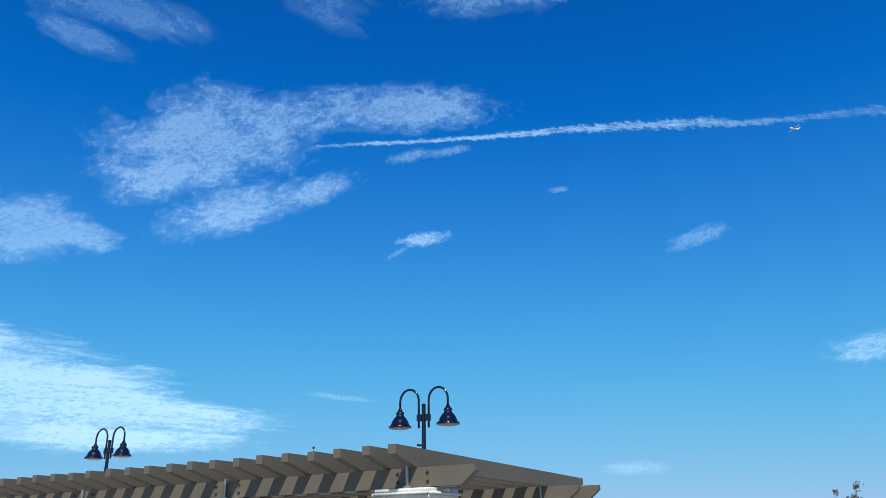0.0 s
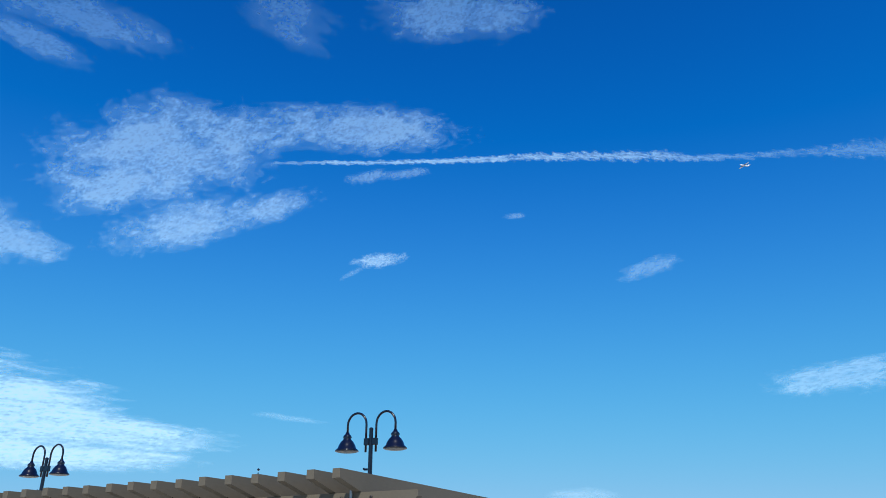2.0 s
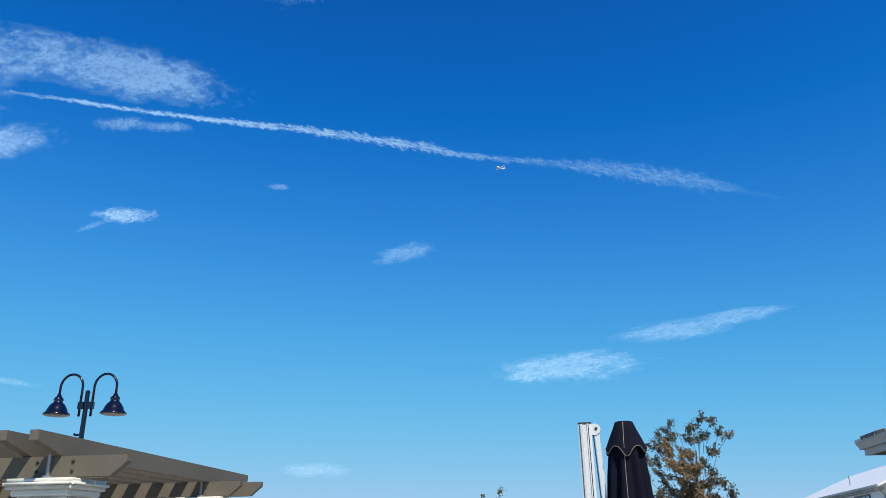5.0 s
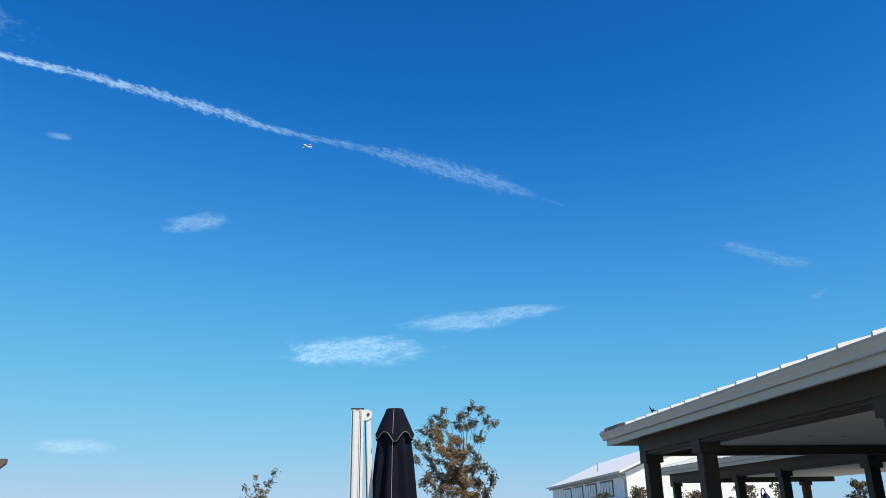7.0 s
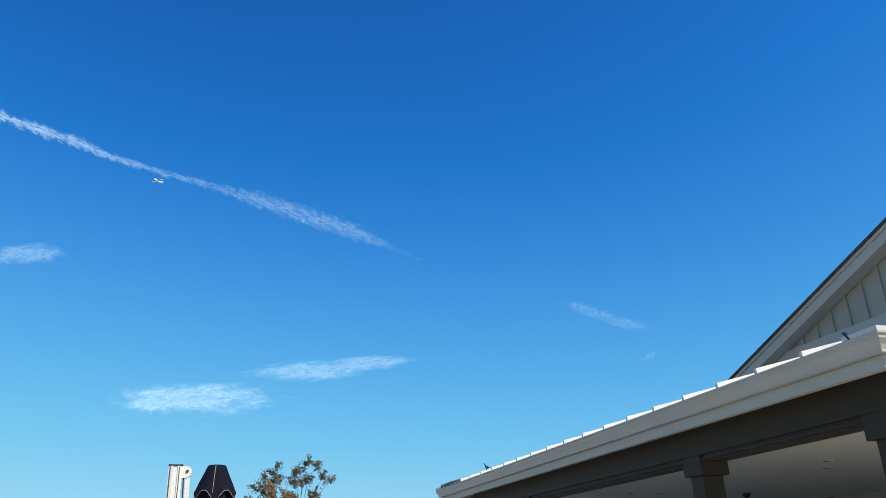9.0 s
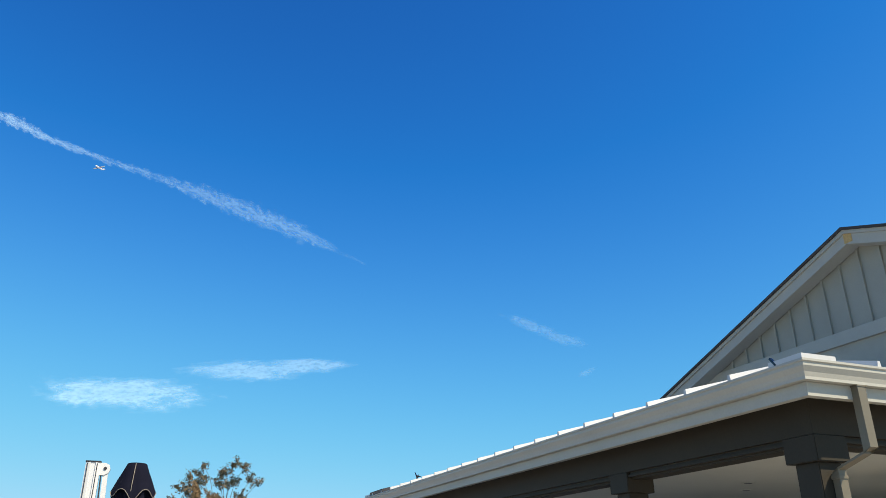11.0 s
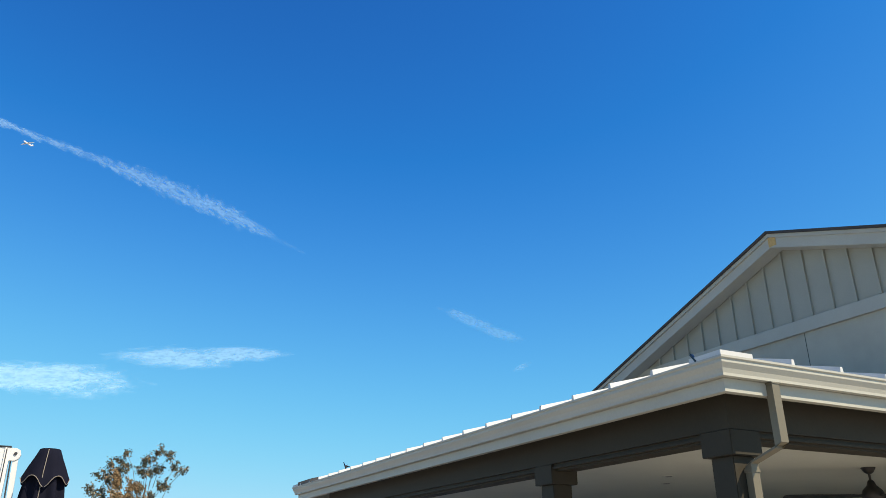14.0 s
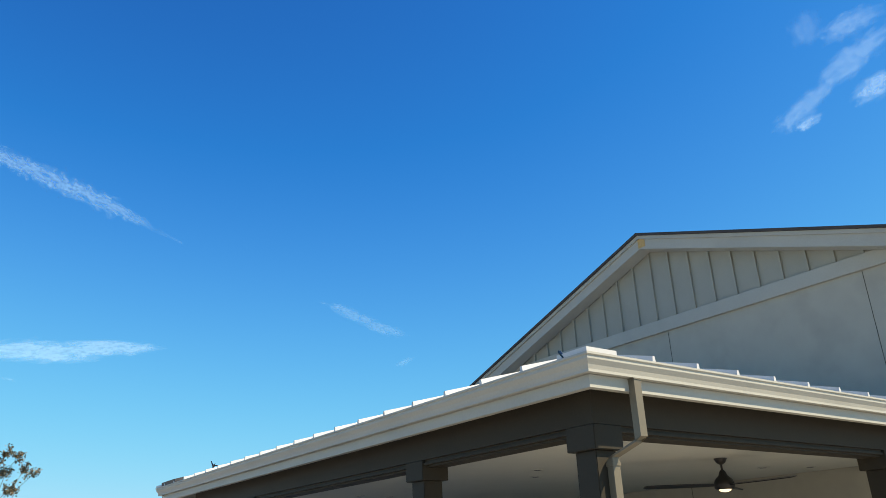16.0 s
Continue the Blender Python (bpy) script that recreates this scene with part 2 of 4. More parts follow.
def build_canopy(frame_, depth, length, columns_long, columns_side, label, seams=True, downspout=False, setback=0.0):
    top = thing("patio_canopy", frame_, label, "canopy")

    def edge(name, profile, mat, side, label_="", back=0.0):
        if side == "long":
            return part(name, extrude(profile, lambda o, u: (o, o, u), lambda o, u: (o, length - back - o, u)), mat, top, label_)
        if side == "near":
            return part(name, extrude(profile, lambda o, u: (o, o, u), lambda o, u: (depth, o, u)), mat, top, label_)
        return part(name, extrude(profile, lambda o, u: (o, length - back - o, u), lambda o, u: (depth, length - back - o, u)), mat, top, label_)

    for side in ("long", "near", "far"):
        edge("gutter", gutter_profile(), MAT_TRIM, side, "cream ogee metal gutter")
        edge("fascia", [(0.10, 2.705), (0.10, 2.797), (0.132, 2.797), (0.132, 2.87), (0.16, 2.87), (0.16, 2.705)], MAT_TRIM, side, "cream fascia board")
        edge("soffit", [(0.163, 2.862), (0.163, 2.88), (0.60, 2.88), (0.60, 2.862)], MAT_TRIM, side)
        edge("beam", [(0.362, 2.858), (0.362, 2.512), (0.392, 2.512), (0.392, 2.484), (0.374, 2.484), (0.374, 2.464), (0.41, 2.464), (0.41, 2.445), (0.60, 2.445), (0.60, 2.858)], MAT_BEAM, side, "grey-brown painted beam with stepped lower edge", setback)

    if setback:
        part("soffit", box(0.165, depth, length - setback - 0.6, length - 0.165, 2.865, 2.877), MAT_TRIM, top)

    def column(x, y):
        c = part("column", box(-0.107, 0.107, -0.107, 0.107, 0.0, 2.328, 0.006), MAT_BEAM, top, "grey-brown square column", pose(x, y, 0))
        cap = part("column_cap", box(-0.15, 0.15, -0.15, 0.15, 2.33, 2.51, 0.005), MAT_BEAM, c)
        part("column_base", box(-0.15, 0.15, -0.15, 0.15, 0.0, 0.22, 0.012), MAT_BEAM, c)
        return cap

    for y in columns_long:
        column(0.51, y)
    for x in columns_side:
        column(x, 0.51)
        column(x + 0.5, length - setback - 0.51)
    # ceiling board over the beams
    ceil = part("ceiling", box(0.603, depth - 0.01, 0.603, length - setback - 0.603, 2.60, 2.63), MAT_CEIL, None, "", frame_.copy())
    tagged(ceil, "pale painted flat ceiling under the patio roof", "ceiling", kind="structure")
    # roof planes
    z0, h = 2.932, 0.02
    half = length / 2
    rise = lambda d: z0 + SLOPE * (d - 0.02)

    def plane(points, label_):
        bm = bmesh.new()
        lo = [bm.verts.new((x, y, z - h)) for x, y, z in points]
        hi = [bm.verts.new((x, y, z)) for x, y, z in points]
        bm.faces.new(hi)
        bm.faces.new(lo[::-1])
        k = len(points)
        for i in range(k):
            bm.faces.new((lo[i], lo[(i + 1) % k], hi[(i + 1) % k], hi[i]))
        return part("roof_plane", bm, MAT_METAL_ROOF, top, label_)

    q = min(half, depth)
    e = 0.03
    plane([(e, e, rise(e)), (e, length - e, rise(e)), (q, length - q, rise(q)), (q, q, rise(q))] if depth < half else [(e, e, rise(e)), (e, length - e, rise(e)), (half, half, rise(half))], "white standing-seam metal roof")
    plane([(e, e, rise(e)), (q, q, rise(q)), (depth, q, rise(q)), (depth, e, rise(e))], "white standing-seam metal roof")
    plane([(e, length - e, rise(e)), (depth, length - e, rise(e)), (depth, length - q, rise(q)), (q, length - q, rise(q))], "white standing-seam metal roof")
    if seams:
        w, hh = 0.018, 0.045

        def seam(p0, p1):
            d = (Vector(p1) - Vector(p0)).normalized()
            s = d.cross(Vector((0, 0, 1))).normalized() * w
            up = Vector((0, 0, hh))
            bm = bmesh.new()
            a = [bm.verts.new(Vector(p) + k) for p in (p0, p1) for k in (-s, s, s * 0.6 + up, -s * 0.6 + up)]
            for f in ((0, 1, 2, 3), (7, 6, 5, 4), (0, 4, 5, 1), (1, 5, 6, 2), (2, 6, 7, 3), (3, 7, 4, 0)):
                bm.faces.new([a[i] for i in f])
            part("roof_seam", bm, MAT_METAL_ROOF, top)

        k = 1
        while SEAM_START + k * SEAM_STEP < length - 0.1:
            y = SEAM_START + k * SEAM_STEP
            reach = min(y, length - y, q)
            seam((0.012, y, rise(0.012)), (reach, y, rise(reach)))
            k += 1
        k = 1
        while SEAM_START + k * SEAM_STEP < depth - 0.1:
            x = SEAM_START + k * SEAM_STEP
            reach = min(x, q)
            seam((x, 0.012, rise(0.012)), (x, reach, rise(reach)))
            seam((x, length - 0.012, rise(0.012)), (x, length - reach, rise(reach)))
            k += 1
        for s in (0, 1):
            bm = bmesh.new()
            outline = [(0.31, 0.008), (0.008, 0.008), (0.008, 0.31), (q - 0.31, q), (q, q), (q, q - 0.31)]
            lo, hi = ([bm.verts.new((x, y if not s else length - y, rise(min(x, y)) + up)) for x, y in outline] for up in (0.004, 0.036))
            for i in range(6):
                bm.faces.new((lo[i], lo[(i + 1) % 6], hi[(i + 1) % 6], hi[i]))
            for ring in (lo, hi):
                bm.faces.new((ring[0], ring[1], ring[4], ring[5]))
                bm.faces.new((ring[1], ring[2], ring[3], ring[4]))
            part("hip_cap", bm, MAT_METAL_ROOF, top, "white folded metal hip cap")
    if downspout:
        bm = bmesh.new()
        rings = []
        for i, (x, y, z) in enumerate(((0.535, 0.075, 2.80), (0.535, 0.075, 2.365), (0.535, 0.368, 2.27), (0.535, 0.368, 0.05))):
            rings.append([bm.verts.new((x + a, y + c, z + (0.0 if i in (0, 3) else -0.6 * c))) for a, c in ((-0.036, -0.03), (0.036, -0.03), (0.036, 0.03), (-0.036, 0.03))])
        for a, c in zip(rings, rings[1:]):
            for i in range(4):
                bm.faces.new((a[i], a[(i + 1) % 4], c[(i + 1) % 4], c[i]))
        bm.faces.new(rings[0])
        bm.faces.new(rings[-1])
        spout = part("downspout", bm, MAT_SPOUT, top, "taupe rectangular metal downspout")
        part("outlet_collar", box(0.493, 0.577, 0.040, 0.110, 2.785, 2.799, 0.003), MAT_SPOUT, spout)
        for z in (2.21, 1.2):
            part("strap", box(0.492, 0.578, 0.332, 0.406, z, z + 0.03, 0.003), MAT_SPOUT, spout)
    return top


SEAM_START, SEAM_STEP = 0.20, 0.514
DEPTH, LENGTH = 6.97, 10.443
canopy = build_canopy(CANOPY, DEPTH, LENGTH, (0.51, 2.79, 7.0, 9.223), (4.70,), "patio canopy with grey-brown beams, cream gutters and white metal roof", downspout=True, setback=0.71)
canopy_far = build_canopy(pose(16.26, 6.60, 0, 0, 0, -33.48), 6.0, 11.5, (0.51, 4.0, 6.4, 10.99), (4.5,), "second patio canopy beyond the first, grey-brown with white metal roof")

# ---- clubhouse gable ----
clubhouse = thing("clubhouse", CANOPY, "grey clubhouse with a low board-and-batten gable over stucco", "building")
WX, APEX_Y, APEX_Z, PITCH, HALF = 7.0, 4.795, 7.0, 0.343, 6.2
under = lambda y, drop=0.0: APEX_Z - drop - PITCH * abs(y - APEX_Y)
part("stucco_wall", polygon_prism([(APEX_Y - HALF + 0.5, 0), (APEX_Y + HALF - 0.5, 0), (APEX_Y + HALF - 0.5, under(APEX_Y + HALF - 0.5, 0.1)), (APEX_Y, under(APEX_Y, 0.1)), (APEX_Y - HALF + 0.5, under(APEX_Y - HALF + 0.5, 0.1))], WX, WX + 0.25, lambda a, b, w: (w, a, b)), MAT_STUCCO, clubhouse, "grey stucco wall")
TRIM_LO, TRIM_HI = 5.22, 5.445
y_cut = (APEX_Z - 0.1 - TRIM_HI) / PITCH
panel = part("siding", polygon_prism([(APEX_Y - y_cut, TRIM_HI), (APEX_Y + y_cut, TRIM_HI), (APEX_Y, APEX_Z - 0.1)], WX - 0.02, WX - 0.003, lambda a, b, w: (w, a, b)), MAT_GABLE, clubhouse, "grey board siding of the gable")
part("trim_band", box(WX - 0.06, WX - 0.004, APEX_Y - y_cut - 0.3, APEX_Y + y_cut + 0.3, TRIM_LO, TRIM_HI, 0.006), MAT_RAKE, clubhouse, "pale grey horizontal trim band")
BATTEN = 0.415
k = -13
while k <= 13:
    y = APEX_Y + 0.077 + k * BATTEN
    hi = under(y, 0.22)
    if hi > TRIM_HI + 0.08:
        part("batten", box(WX - 0.062, WX - 0.021, y - 0.02, y + 0.02, TRIM_HI + 0.002, hi), MAT_GABLE, clubhouse)
    k += 1
for y in (1.23, 4.71):
    part("stucco_joint", box(WX - 0.006, WX - 0.002, y - 0.003, y + 0.003, 0.5, TRIM_LO - 0.003), MAT_BEAM, clubhouse)
for s in (-1, 1):
    pts = [(0, 0), (s * HALF, -PITCH * HALF), (s * HALF, -PITCH * HALF - 0.25), (0, -0.25)]
    part("rake_board", polygon_prism(pts, WX - 0.34, WX - 0.30, lambda a, b, w: (w, APEX_Y + a, APEX_Z + b)), MAT_RAKE, clubhouse, "pale grey rake board")
    pts = [(0, 0.002), (s * HALF, -PITCH * HALF + 0.002), (s * HALF, -PITCH * HALF - 0.062), (0, -0.062)]
    part("rake_mould", polygon_prism(pts, WX - 0.375, WX - 0.342, lambda a, b, w: (w, APEX_Y + a, APEX_Z + b)), MAT_RAKE, clubhouse, "narrow grey upper rake moulding")
    pts = [(0, -0.25), (s * HALF, -PITCH * HALF - 0.25), (s * HALF, -PITCH * HALF - 0.22), (0, -0.22)]
    part("rake_soffit", polygon_prism(pts, WX - 0.298, WX - 0.05, lambda a, b, w: (w, APEX_Y + a, APEX_Z + b)), MAT_RAKE, clubhouse)
    pts = [(0, 0.004), (s * (HALF + 0.1), -PITCH * (HALF + 0.1) + 0.004), (s * (HALF + 0.1), -PITCH * (HALF + 0.1) + 0.05), (0, 0.05)]
    part("roof", polygon_prism(pts, WX - 0.41, WX + 14, lambda a, b, w: (w, APEX_Y + a, APEX_Z + b)), MAT_SHINGLE, clubhouse, "dark shingle roof")
part("bare_patch", box(WX - 0.346, WX - 0.341, APEX_Y - 0.13, APEX_Y + 0.03, APEX_Z - 0.24, APEX_Z - 0.066), MAT_BARE_WOOD, clubhouse, "patch of bare yellow wood at the peak")
for s, n_ in ((-1, "side_wall"), (1, "side_wall")):
    y = APEX_Y + s * (HALF - 0.5)
    part(n_, box(WX + 0.25, WX + 13.9, min(y, y - s * 0.25), max(y, y - s * 0.25), 0, under(y, 0.12)), MAT_STUCCO, clubhouse)
part("back_wall", box(WX + 13.65, WX + 13.9, APEX_Y - HALF + 0.75, APEX_Y + HALF - 0.75, 0, under(APEX_Y + HALF - 0.5, 0.12)), MAT_STUCCO, clubhouse)


# ---- ceiling fans ----
def ceiling_fan(m, turn):
    f = thing("ceiling_fan", m, "dark bronze three-blade ceiling fan with a small lit lamp", "ceiling fan", "patio ceiling fans")
    smooth(part("mount", lathe([(0.02, -0.07), (0.05, -0.05), (0.075, -0.005), (0.075, 0.0)]), MAT_FAN, f))
    part("rod", tube([(0, 0, -0.05), (0, 0, -0.17)], 0.013), MAT_FAN, f)
    smooth(part("motor", lathe([(0.02, -0.13), (0.035, -0.15), (0.05, -0.19), (0.10, -0.24), (0.115, -0.28), (0.115, -0.33), (0.09, -0.345)]), MAT_FAN, f))
    smooth(part("lamp", lathe([(0.07, -0.346), (0.062, -0.36), (0.04, -0.37), (0.01, -0.375)]), MAT_BULB, f, "small warm lit diffuser"))
    for i in range(3):
        bm = bmesh.new()
        prev = None
        for r, wd in ((0.10, 0.035), (0.22, 0.05), (0.55, 0.062), (0.89, 0.055), (0.93, 0.03)):
            ring = [bm.verts.new((r, y, -0.30 + y * 0.2 + z)) for y, z in ((-wd, 0), (wd, 0), (wd, 0.01), (-wd, 0.01))]
            if prev:
                for j in range(4):
                    bm.faces.new((prev[j], prev[(j + 1) % 4], ring[(j + 1) % 4], ring[j]))
            else:
                bm.faces.new(ring)
            prev = ring
        bm.faces.new(prev)
        part("blade", bm, MAT_FAN, f, "", pose(0, 0, 0, 0, 0, turn + 120 * i))
    return f


ceiling_fan(CANOPY @ pose(4.09, 2.0, 2.60), 25.6)
ceiling_fan(CANOPY @ pose(4.59, 7.62, 2.60), 30)
for x, y in ((2.69, 3.61), (3.24, 4.27), (5.62, 2.46), (6.27, 2.19), (2.32, 7.40), (2.90, 7.50)):
    d = thing("downlight", CANOPY @ pose(x, y, 2.60), "small unlit recessed downlight in the ceiling", "downlight", "recessed ceiling lights")
    smooth(part("trim_ring", lathe([(0.05, -0.008), (0.075, -0.006), (0.078, 0.0)], 20), MAT_CEIL, d))
    part("lens", lathe([(0.047, -0.0095), (0.048, -0.004)], 16), MAT_PLASTIC, d, "dark unlit lens")


# ---- pergola ----
PERGOLA = pose(-0.499, 7.422, 0.007, 0, -0.39, -28.24)  # x along the posts, y along the rafters
pergola = thing("pergola", PERGOLA, "brown-stained timber pergola on white stone columns", "pergola")
RTOP, RLEN, RSTEP = 2.473, 5.443, 0.3294


def tapered(y0, y1, top, depth, nose, cut, width):
    """A timber whose two ends are cut away below."""
    pts = [(y0, top), (y1, top), (y1, top - nose), (y1 - cut, top - depth), (y0 + cut, top - depth), (y0, top - nose)]
    return polygon_prism(pts, -width / 2, width / 2, lambda a, b, w: (w, a, b))


first = None
for i in range(30):
    m = pose(0.04 - i * RSTEP - (0.03 if i == 0 else 0), 0.01 * math.sin(i * 2.3), 0.004 * math.sin(i * 1.7))
    if first is None:
        first = part("rafter", tapered(0, RLEN, RTOP, 0.19, 0.088, 0.42, 0.085), MAT_PERGOLA, pergola, "", m)
    else:
        share("rafter", first, m, pergola)
for y in (0.45, 0.70, 3.98, 4.23):
    out = 0.0 if y in (0.45, 4.23) else -0.2
    pts = [(0.68 + out, RTOP - 0.19), (-30 * RSTEP, RTOP - 0.19), (-30 * RSTEP, RTOP - 0.375), (0.53 + out, RTOP - 0.375), (0.68 + out, RTOP - 0.25)]
    part("beam", polygon_prism(pts, y - 0.045, y + 0.045, lambda a, b, w: (a, w, b)), MAT_PERGOLA, pergola, "brown-stained doubled beam with angled end")


def stone_column(x, y):
    c = part("stone_column", box(-0.24, 0.24, -0.24, 0.24, 0, 1.93, 0.012), MAT_STONE, pergola, "white cast-stone column", pose(x, y, 0))
    part("cap_neck", box(-0.275, 0.275, -0.275, 0.275, 1.932, 1.988, 0.01), MAT_STONE, c)
    slab = box(-0.34, 0.34, -0.34, 0.34, 1.99, 2.085)
    bmesh.ops.bevel(slab, geom=slab.edges[:], offset=0.036, segments=4, affect="EDGES")
    smooth(part("cap_stone", slab, MAT_STONE, c, "rounded white cap stone"))
    for z0, z1, r in ((2.087, 2.11, 0.05), (2.11, 2.30, 0.018)):
        part("anchor_rod", tube([(0, -0.19, z0), (0, -0.19, z1)], r, 10), MAT_STEEL, c, "grey steel anchor rod from cap to rafter")
    part("post_block", box(-0.07, 0.07, -0.075, 0.075, 2.087, RTOP - 0.192, 0.004), MAT_PERGOLA, c)
    part("base_plinth", box(-0.36, 0.36, -0.36, 0.36, 0, 0.3, 0.015), MAT_STONE, c)


for x in (-0.05, -2.42, -4.8, -7.2, -9.6):
    for y in (0.575, 4.105):
        stone_column(x, y)
bolt_mesh = None
for x in (-0.17, 0.17, -2.57, -2.23, -4.97, -4.63):
    for z in (RTOP - 0.24, RTOP - 0.325):
        m = pose(x, 0.403, z, 90)
        if bolt_mesh is None:
            bolt_mesh = part("bolt", lathe([(0.015, 0.0), (0.015, 0.01), (0.009, 0.015)], 10), MAT_FAN, pergola, "dark round bolt head", m)
        else:
            share("bolt", bolt_mesh, m, pergola)


# ---- street lamps ----
def street_lamp(m):
    s = thing("street_lamp", m, "black iron lamp post with two gooseneck arms and bell shades", "lamp post", "twin gooseneck lamps")
    part("pole", tube([(0, 0, 0), (0, 0, 3.0), (0, 0, 3.89)], [0.05, 0.042, 0.036], 14), MAT_IRON, s)
    part("pole_base", lathe([(0.16, 0), (0.16, 0.08), (0.1, 0.2), (0.07, 0.5), (0.06, 0.52)]), MAT_IRON, s)
    part("pole_cap", lathe([(0.04, 3.89), (0.04, 3.91), (0.02, 3.93)]), MAT_IRON, s)
    part("outlet_bracket", tube([(-0.05, 0, 3.20), (-0.11, 0, 3.20), (-0.13, 0, 3.22)], 0.02), MAT_IRON, s)
    for sx in (-1, 1):
        pts = [(sx * 0.10, 0, 3.50), (sx * 0.10, 0, 3.99)]
        for i in range(1, 13):
            a = math.pi * i / 12
            pts.append((sx * (0.29 - 0.19 * math.cos(a)), 0, 3.99 + 0.215 * math.sin(a)))
        pts.append((sx * 0.48, 0, 3.86))
        arm = smooth(part("arm", tube(pts, 0.021, 10), MAT_IRON, s))
        part("arm_clamp", box(min(0.03 * sx, 0.13 * sx), max(0.03 * sx, 0.13 * sx), -0.035, 0.035, 3.62, 3.74, 0.006), MAT_IRON, s)
        shade = smooth(part("shade", lathe([(0.2, 3.525), (0.215, 3.53), (0.21, 3.55), (0.17, 3.585), (0.15, 3.64), (0.115, 3.70), (0.075, 3.735), (0.07, 3.76), (0.082, 3.785), (0.06, 3.82), (0.045, 3.83), (0.03, 3.87)]), MAT_IRON, s, "black bell shade", pose(sx * 0.48, 0, 0)))
        smooth(part("lens", lathe([(0.05, 3.505), (0.16, 3.515), (0.185, 3.524)]), MAT_CEIL, shade, "white glass lens"))
    return s


street_lamp(pose(-0.37, 13.87, 0, 0, 0, -25))
street_lamp(pose(-7.87, 18.35, 0, 0, 0, -28))

# ---- cantilever umbrella ----
umbrella = thing("cantilever_umbrella", pose(4.114, 5.841, 0, 0, 0, -34), "closed navy cantilever umbrella on a white aluminium mast", "umbrella")
prof = [(-0.058, -0.05), (-0.02, -0.058), (-0.02, -0.05), (0.02, -0.05), (0.02, -0.058), (0.058, -0.05), (0.058, 0.05), (-0.058, 0.05)]
part("mast", polygon_prism(prof, 0.06, 2.50, lambda a, bb, w: (a, bb, w)), MAT_MAST, umbrella, "white grooved aluminium mast")
for gx in (-0.044, 0.033):
    part("groove", box(gx - 0.003, gx + 0.003, -0.0596, -0.052, 0.1, 2.49), MAT_PLASTIC, umbrella, "dark groove of the mast")
part("mast_cap", box(-0.062, 0.062, -0.06, 0.055, 2.50, 2.512, 0.003), MAT_PLASTIC, umbrella, "dark plastic cap")
part("base_plate", box(-0.5, 0.5, -0.5, 0.5, 0, 0.06, 0.01), MAT_IRON, umbrella)
pts = [(0.058, 2.40), (0.10, 2.40), (0.13, 2.42), (0.14, 2.45), (0.13, 2.485), (0.10, 2.50), (0.058, 2.50)]
lug = part("hinge_plate", polygon_prism(pts, -0.03, 0.03, lambda a, bb, w: (a, w, bb)), MAT_MAST, umbrella, "rounded white hinge plate")
part("hinge_pin", lathe([(0.013, 0), (0.013, 0.008)], 10), MAT_PLASTIC, lug, "", pose(0.10, -0.03, 2.455, 90))
part("strut_rod", tube([(0.072, -0.012, 2.40), (0.135, -0.012, 0.9)], 0.006, 8), MAT_PLASTIC, umbrella, "thin dark rod beside the folded arm")
part("arm", polygon_prism([(0.085, 2.42), (0.125, 2.42), (0.19, 0.9), (0.15, 0.9)], -0.02, 0.02, lambda a, bb, w: (a, w, bb)), MAT_MAST, umbrella, "folded white support arm")


def scallop(a):
    """How far the hem of the top flap hangs below its peaks: six points, one at the front seam."""
    return 0.06 * (0.5 + 0.5 * math.cos(6 * (a - 1.5 * math.pi))) ** 1.5 + 0.035 * math.exp(-(((a - 1.5 * math.pi) / 0.3) ** 2))


def cloth(levels, folds, depth, seed, hem=False):
    bm = bmesh.new()
    rings = []
    seg = 96
    for z, r, f in levels:
        ring = []
        for i in range(seg):
            a = 2 * math.pi * i / seg
            w = 1 - depth * f * (0.5 + 0.5 * math.cos(a * folds + seed + 2.2 * (2.5 - z) * math.sin(a * 2))) + 0.05 * f * noise.noise((math.cos(a) * 2, math.sin(a) * 2, z * 3 + seed))
            ring.append(bm.verts.new((r * w * math.cos(a), r * w * math.sin(a), z - (scallop(a) * min(1.0, f / 0.6) if hem else 0.03 * f * math.cos(a * folds / 2) if r > 0.17 else 0))))
        rings.append(ring)
    for p, q_ in zip(rings, rings[1:]):
        for i in range(seg):
            bm.faces.new((p[i], p[(i + 1) % seg], q_[(i + 1) % seg], q_[i]))
    bm.faces.new(rings[0])
    return bm


CX = 0.35
canvas = smooth(part("canvas", cloth([(2.42, 0.09, 0), (2.33, 0.14, 0.3), (2.2, 0.165, 0.7), (2.05, 0.185, 1), (1.85, 0.205, 1), (1.5, 0.235, 1), (1.1, 0.22, 1), (0.75, 0.17, 1)], 9, 0.34, 0.4), MAT_CLOTH, umbrella, "folded navy canvas", pose(CX, 0, 0)))
hood = smooth(part("top_hood", cloth([(2.51, 0.07, 0), (2.505, 0.08, 0), (2.44, 0.108, 0.1), (2.36, 0.148, 0.25), (2.30, 0.176, 0.4), (2.28, 0.19, 0.6)], 6, 0.10, 0.0, True), MAT_CLOTH, umbrella, "navy canvas top flap", pose(CX, 0, 0)))
part("seam", tube([(CX - 0.01, -0.085, 2.50), (CX - 0.015, -0.118, 2.42), (CX - 0.02, -0.165, 2.31), (CX - 0.025, -0.17, 2.1), (CX - 0.03, -0.21, 1.6)], 0.0028, 6), MAT_PIPING, umbrella, "tan seam piping")
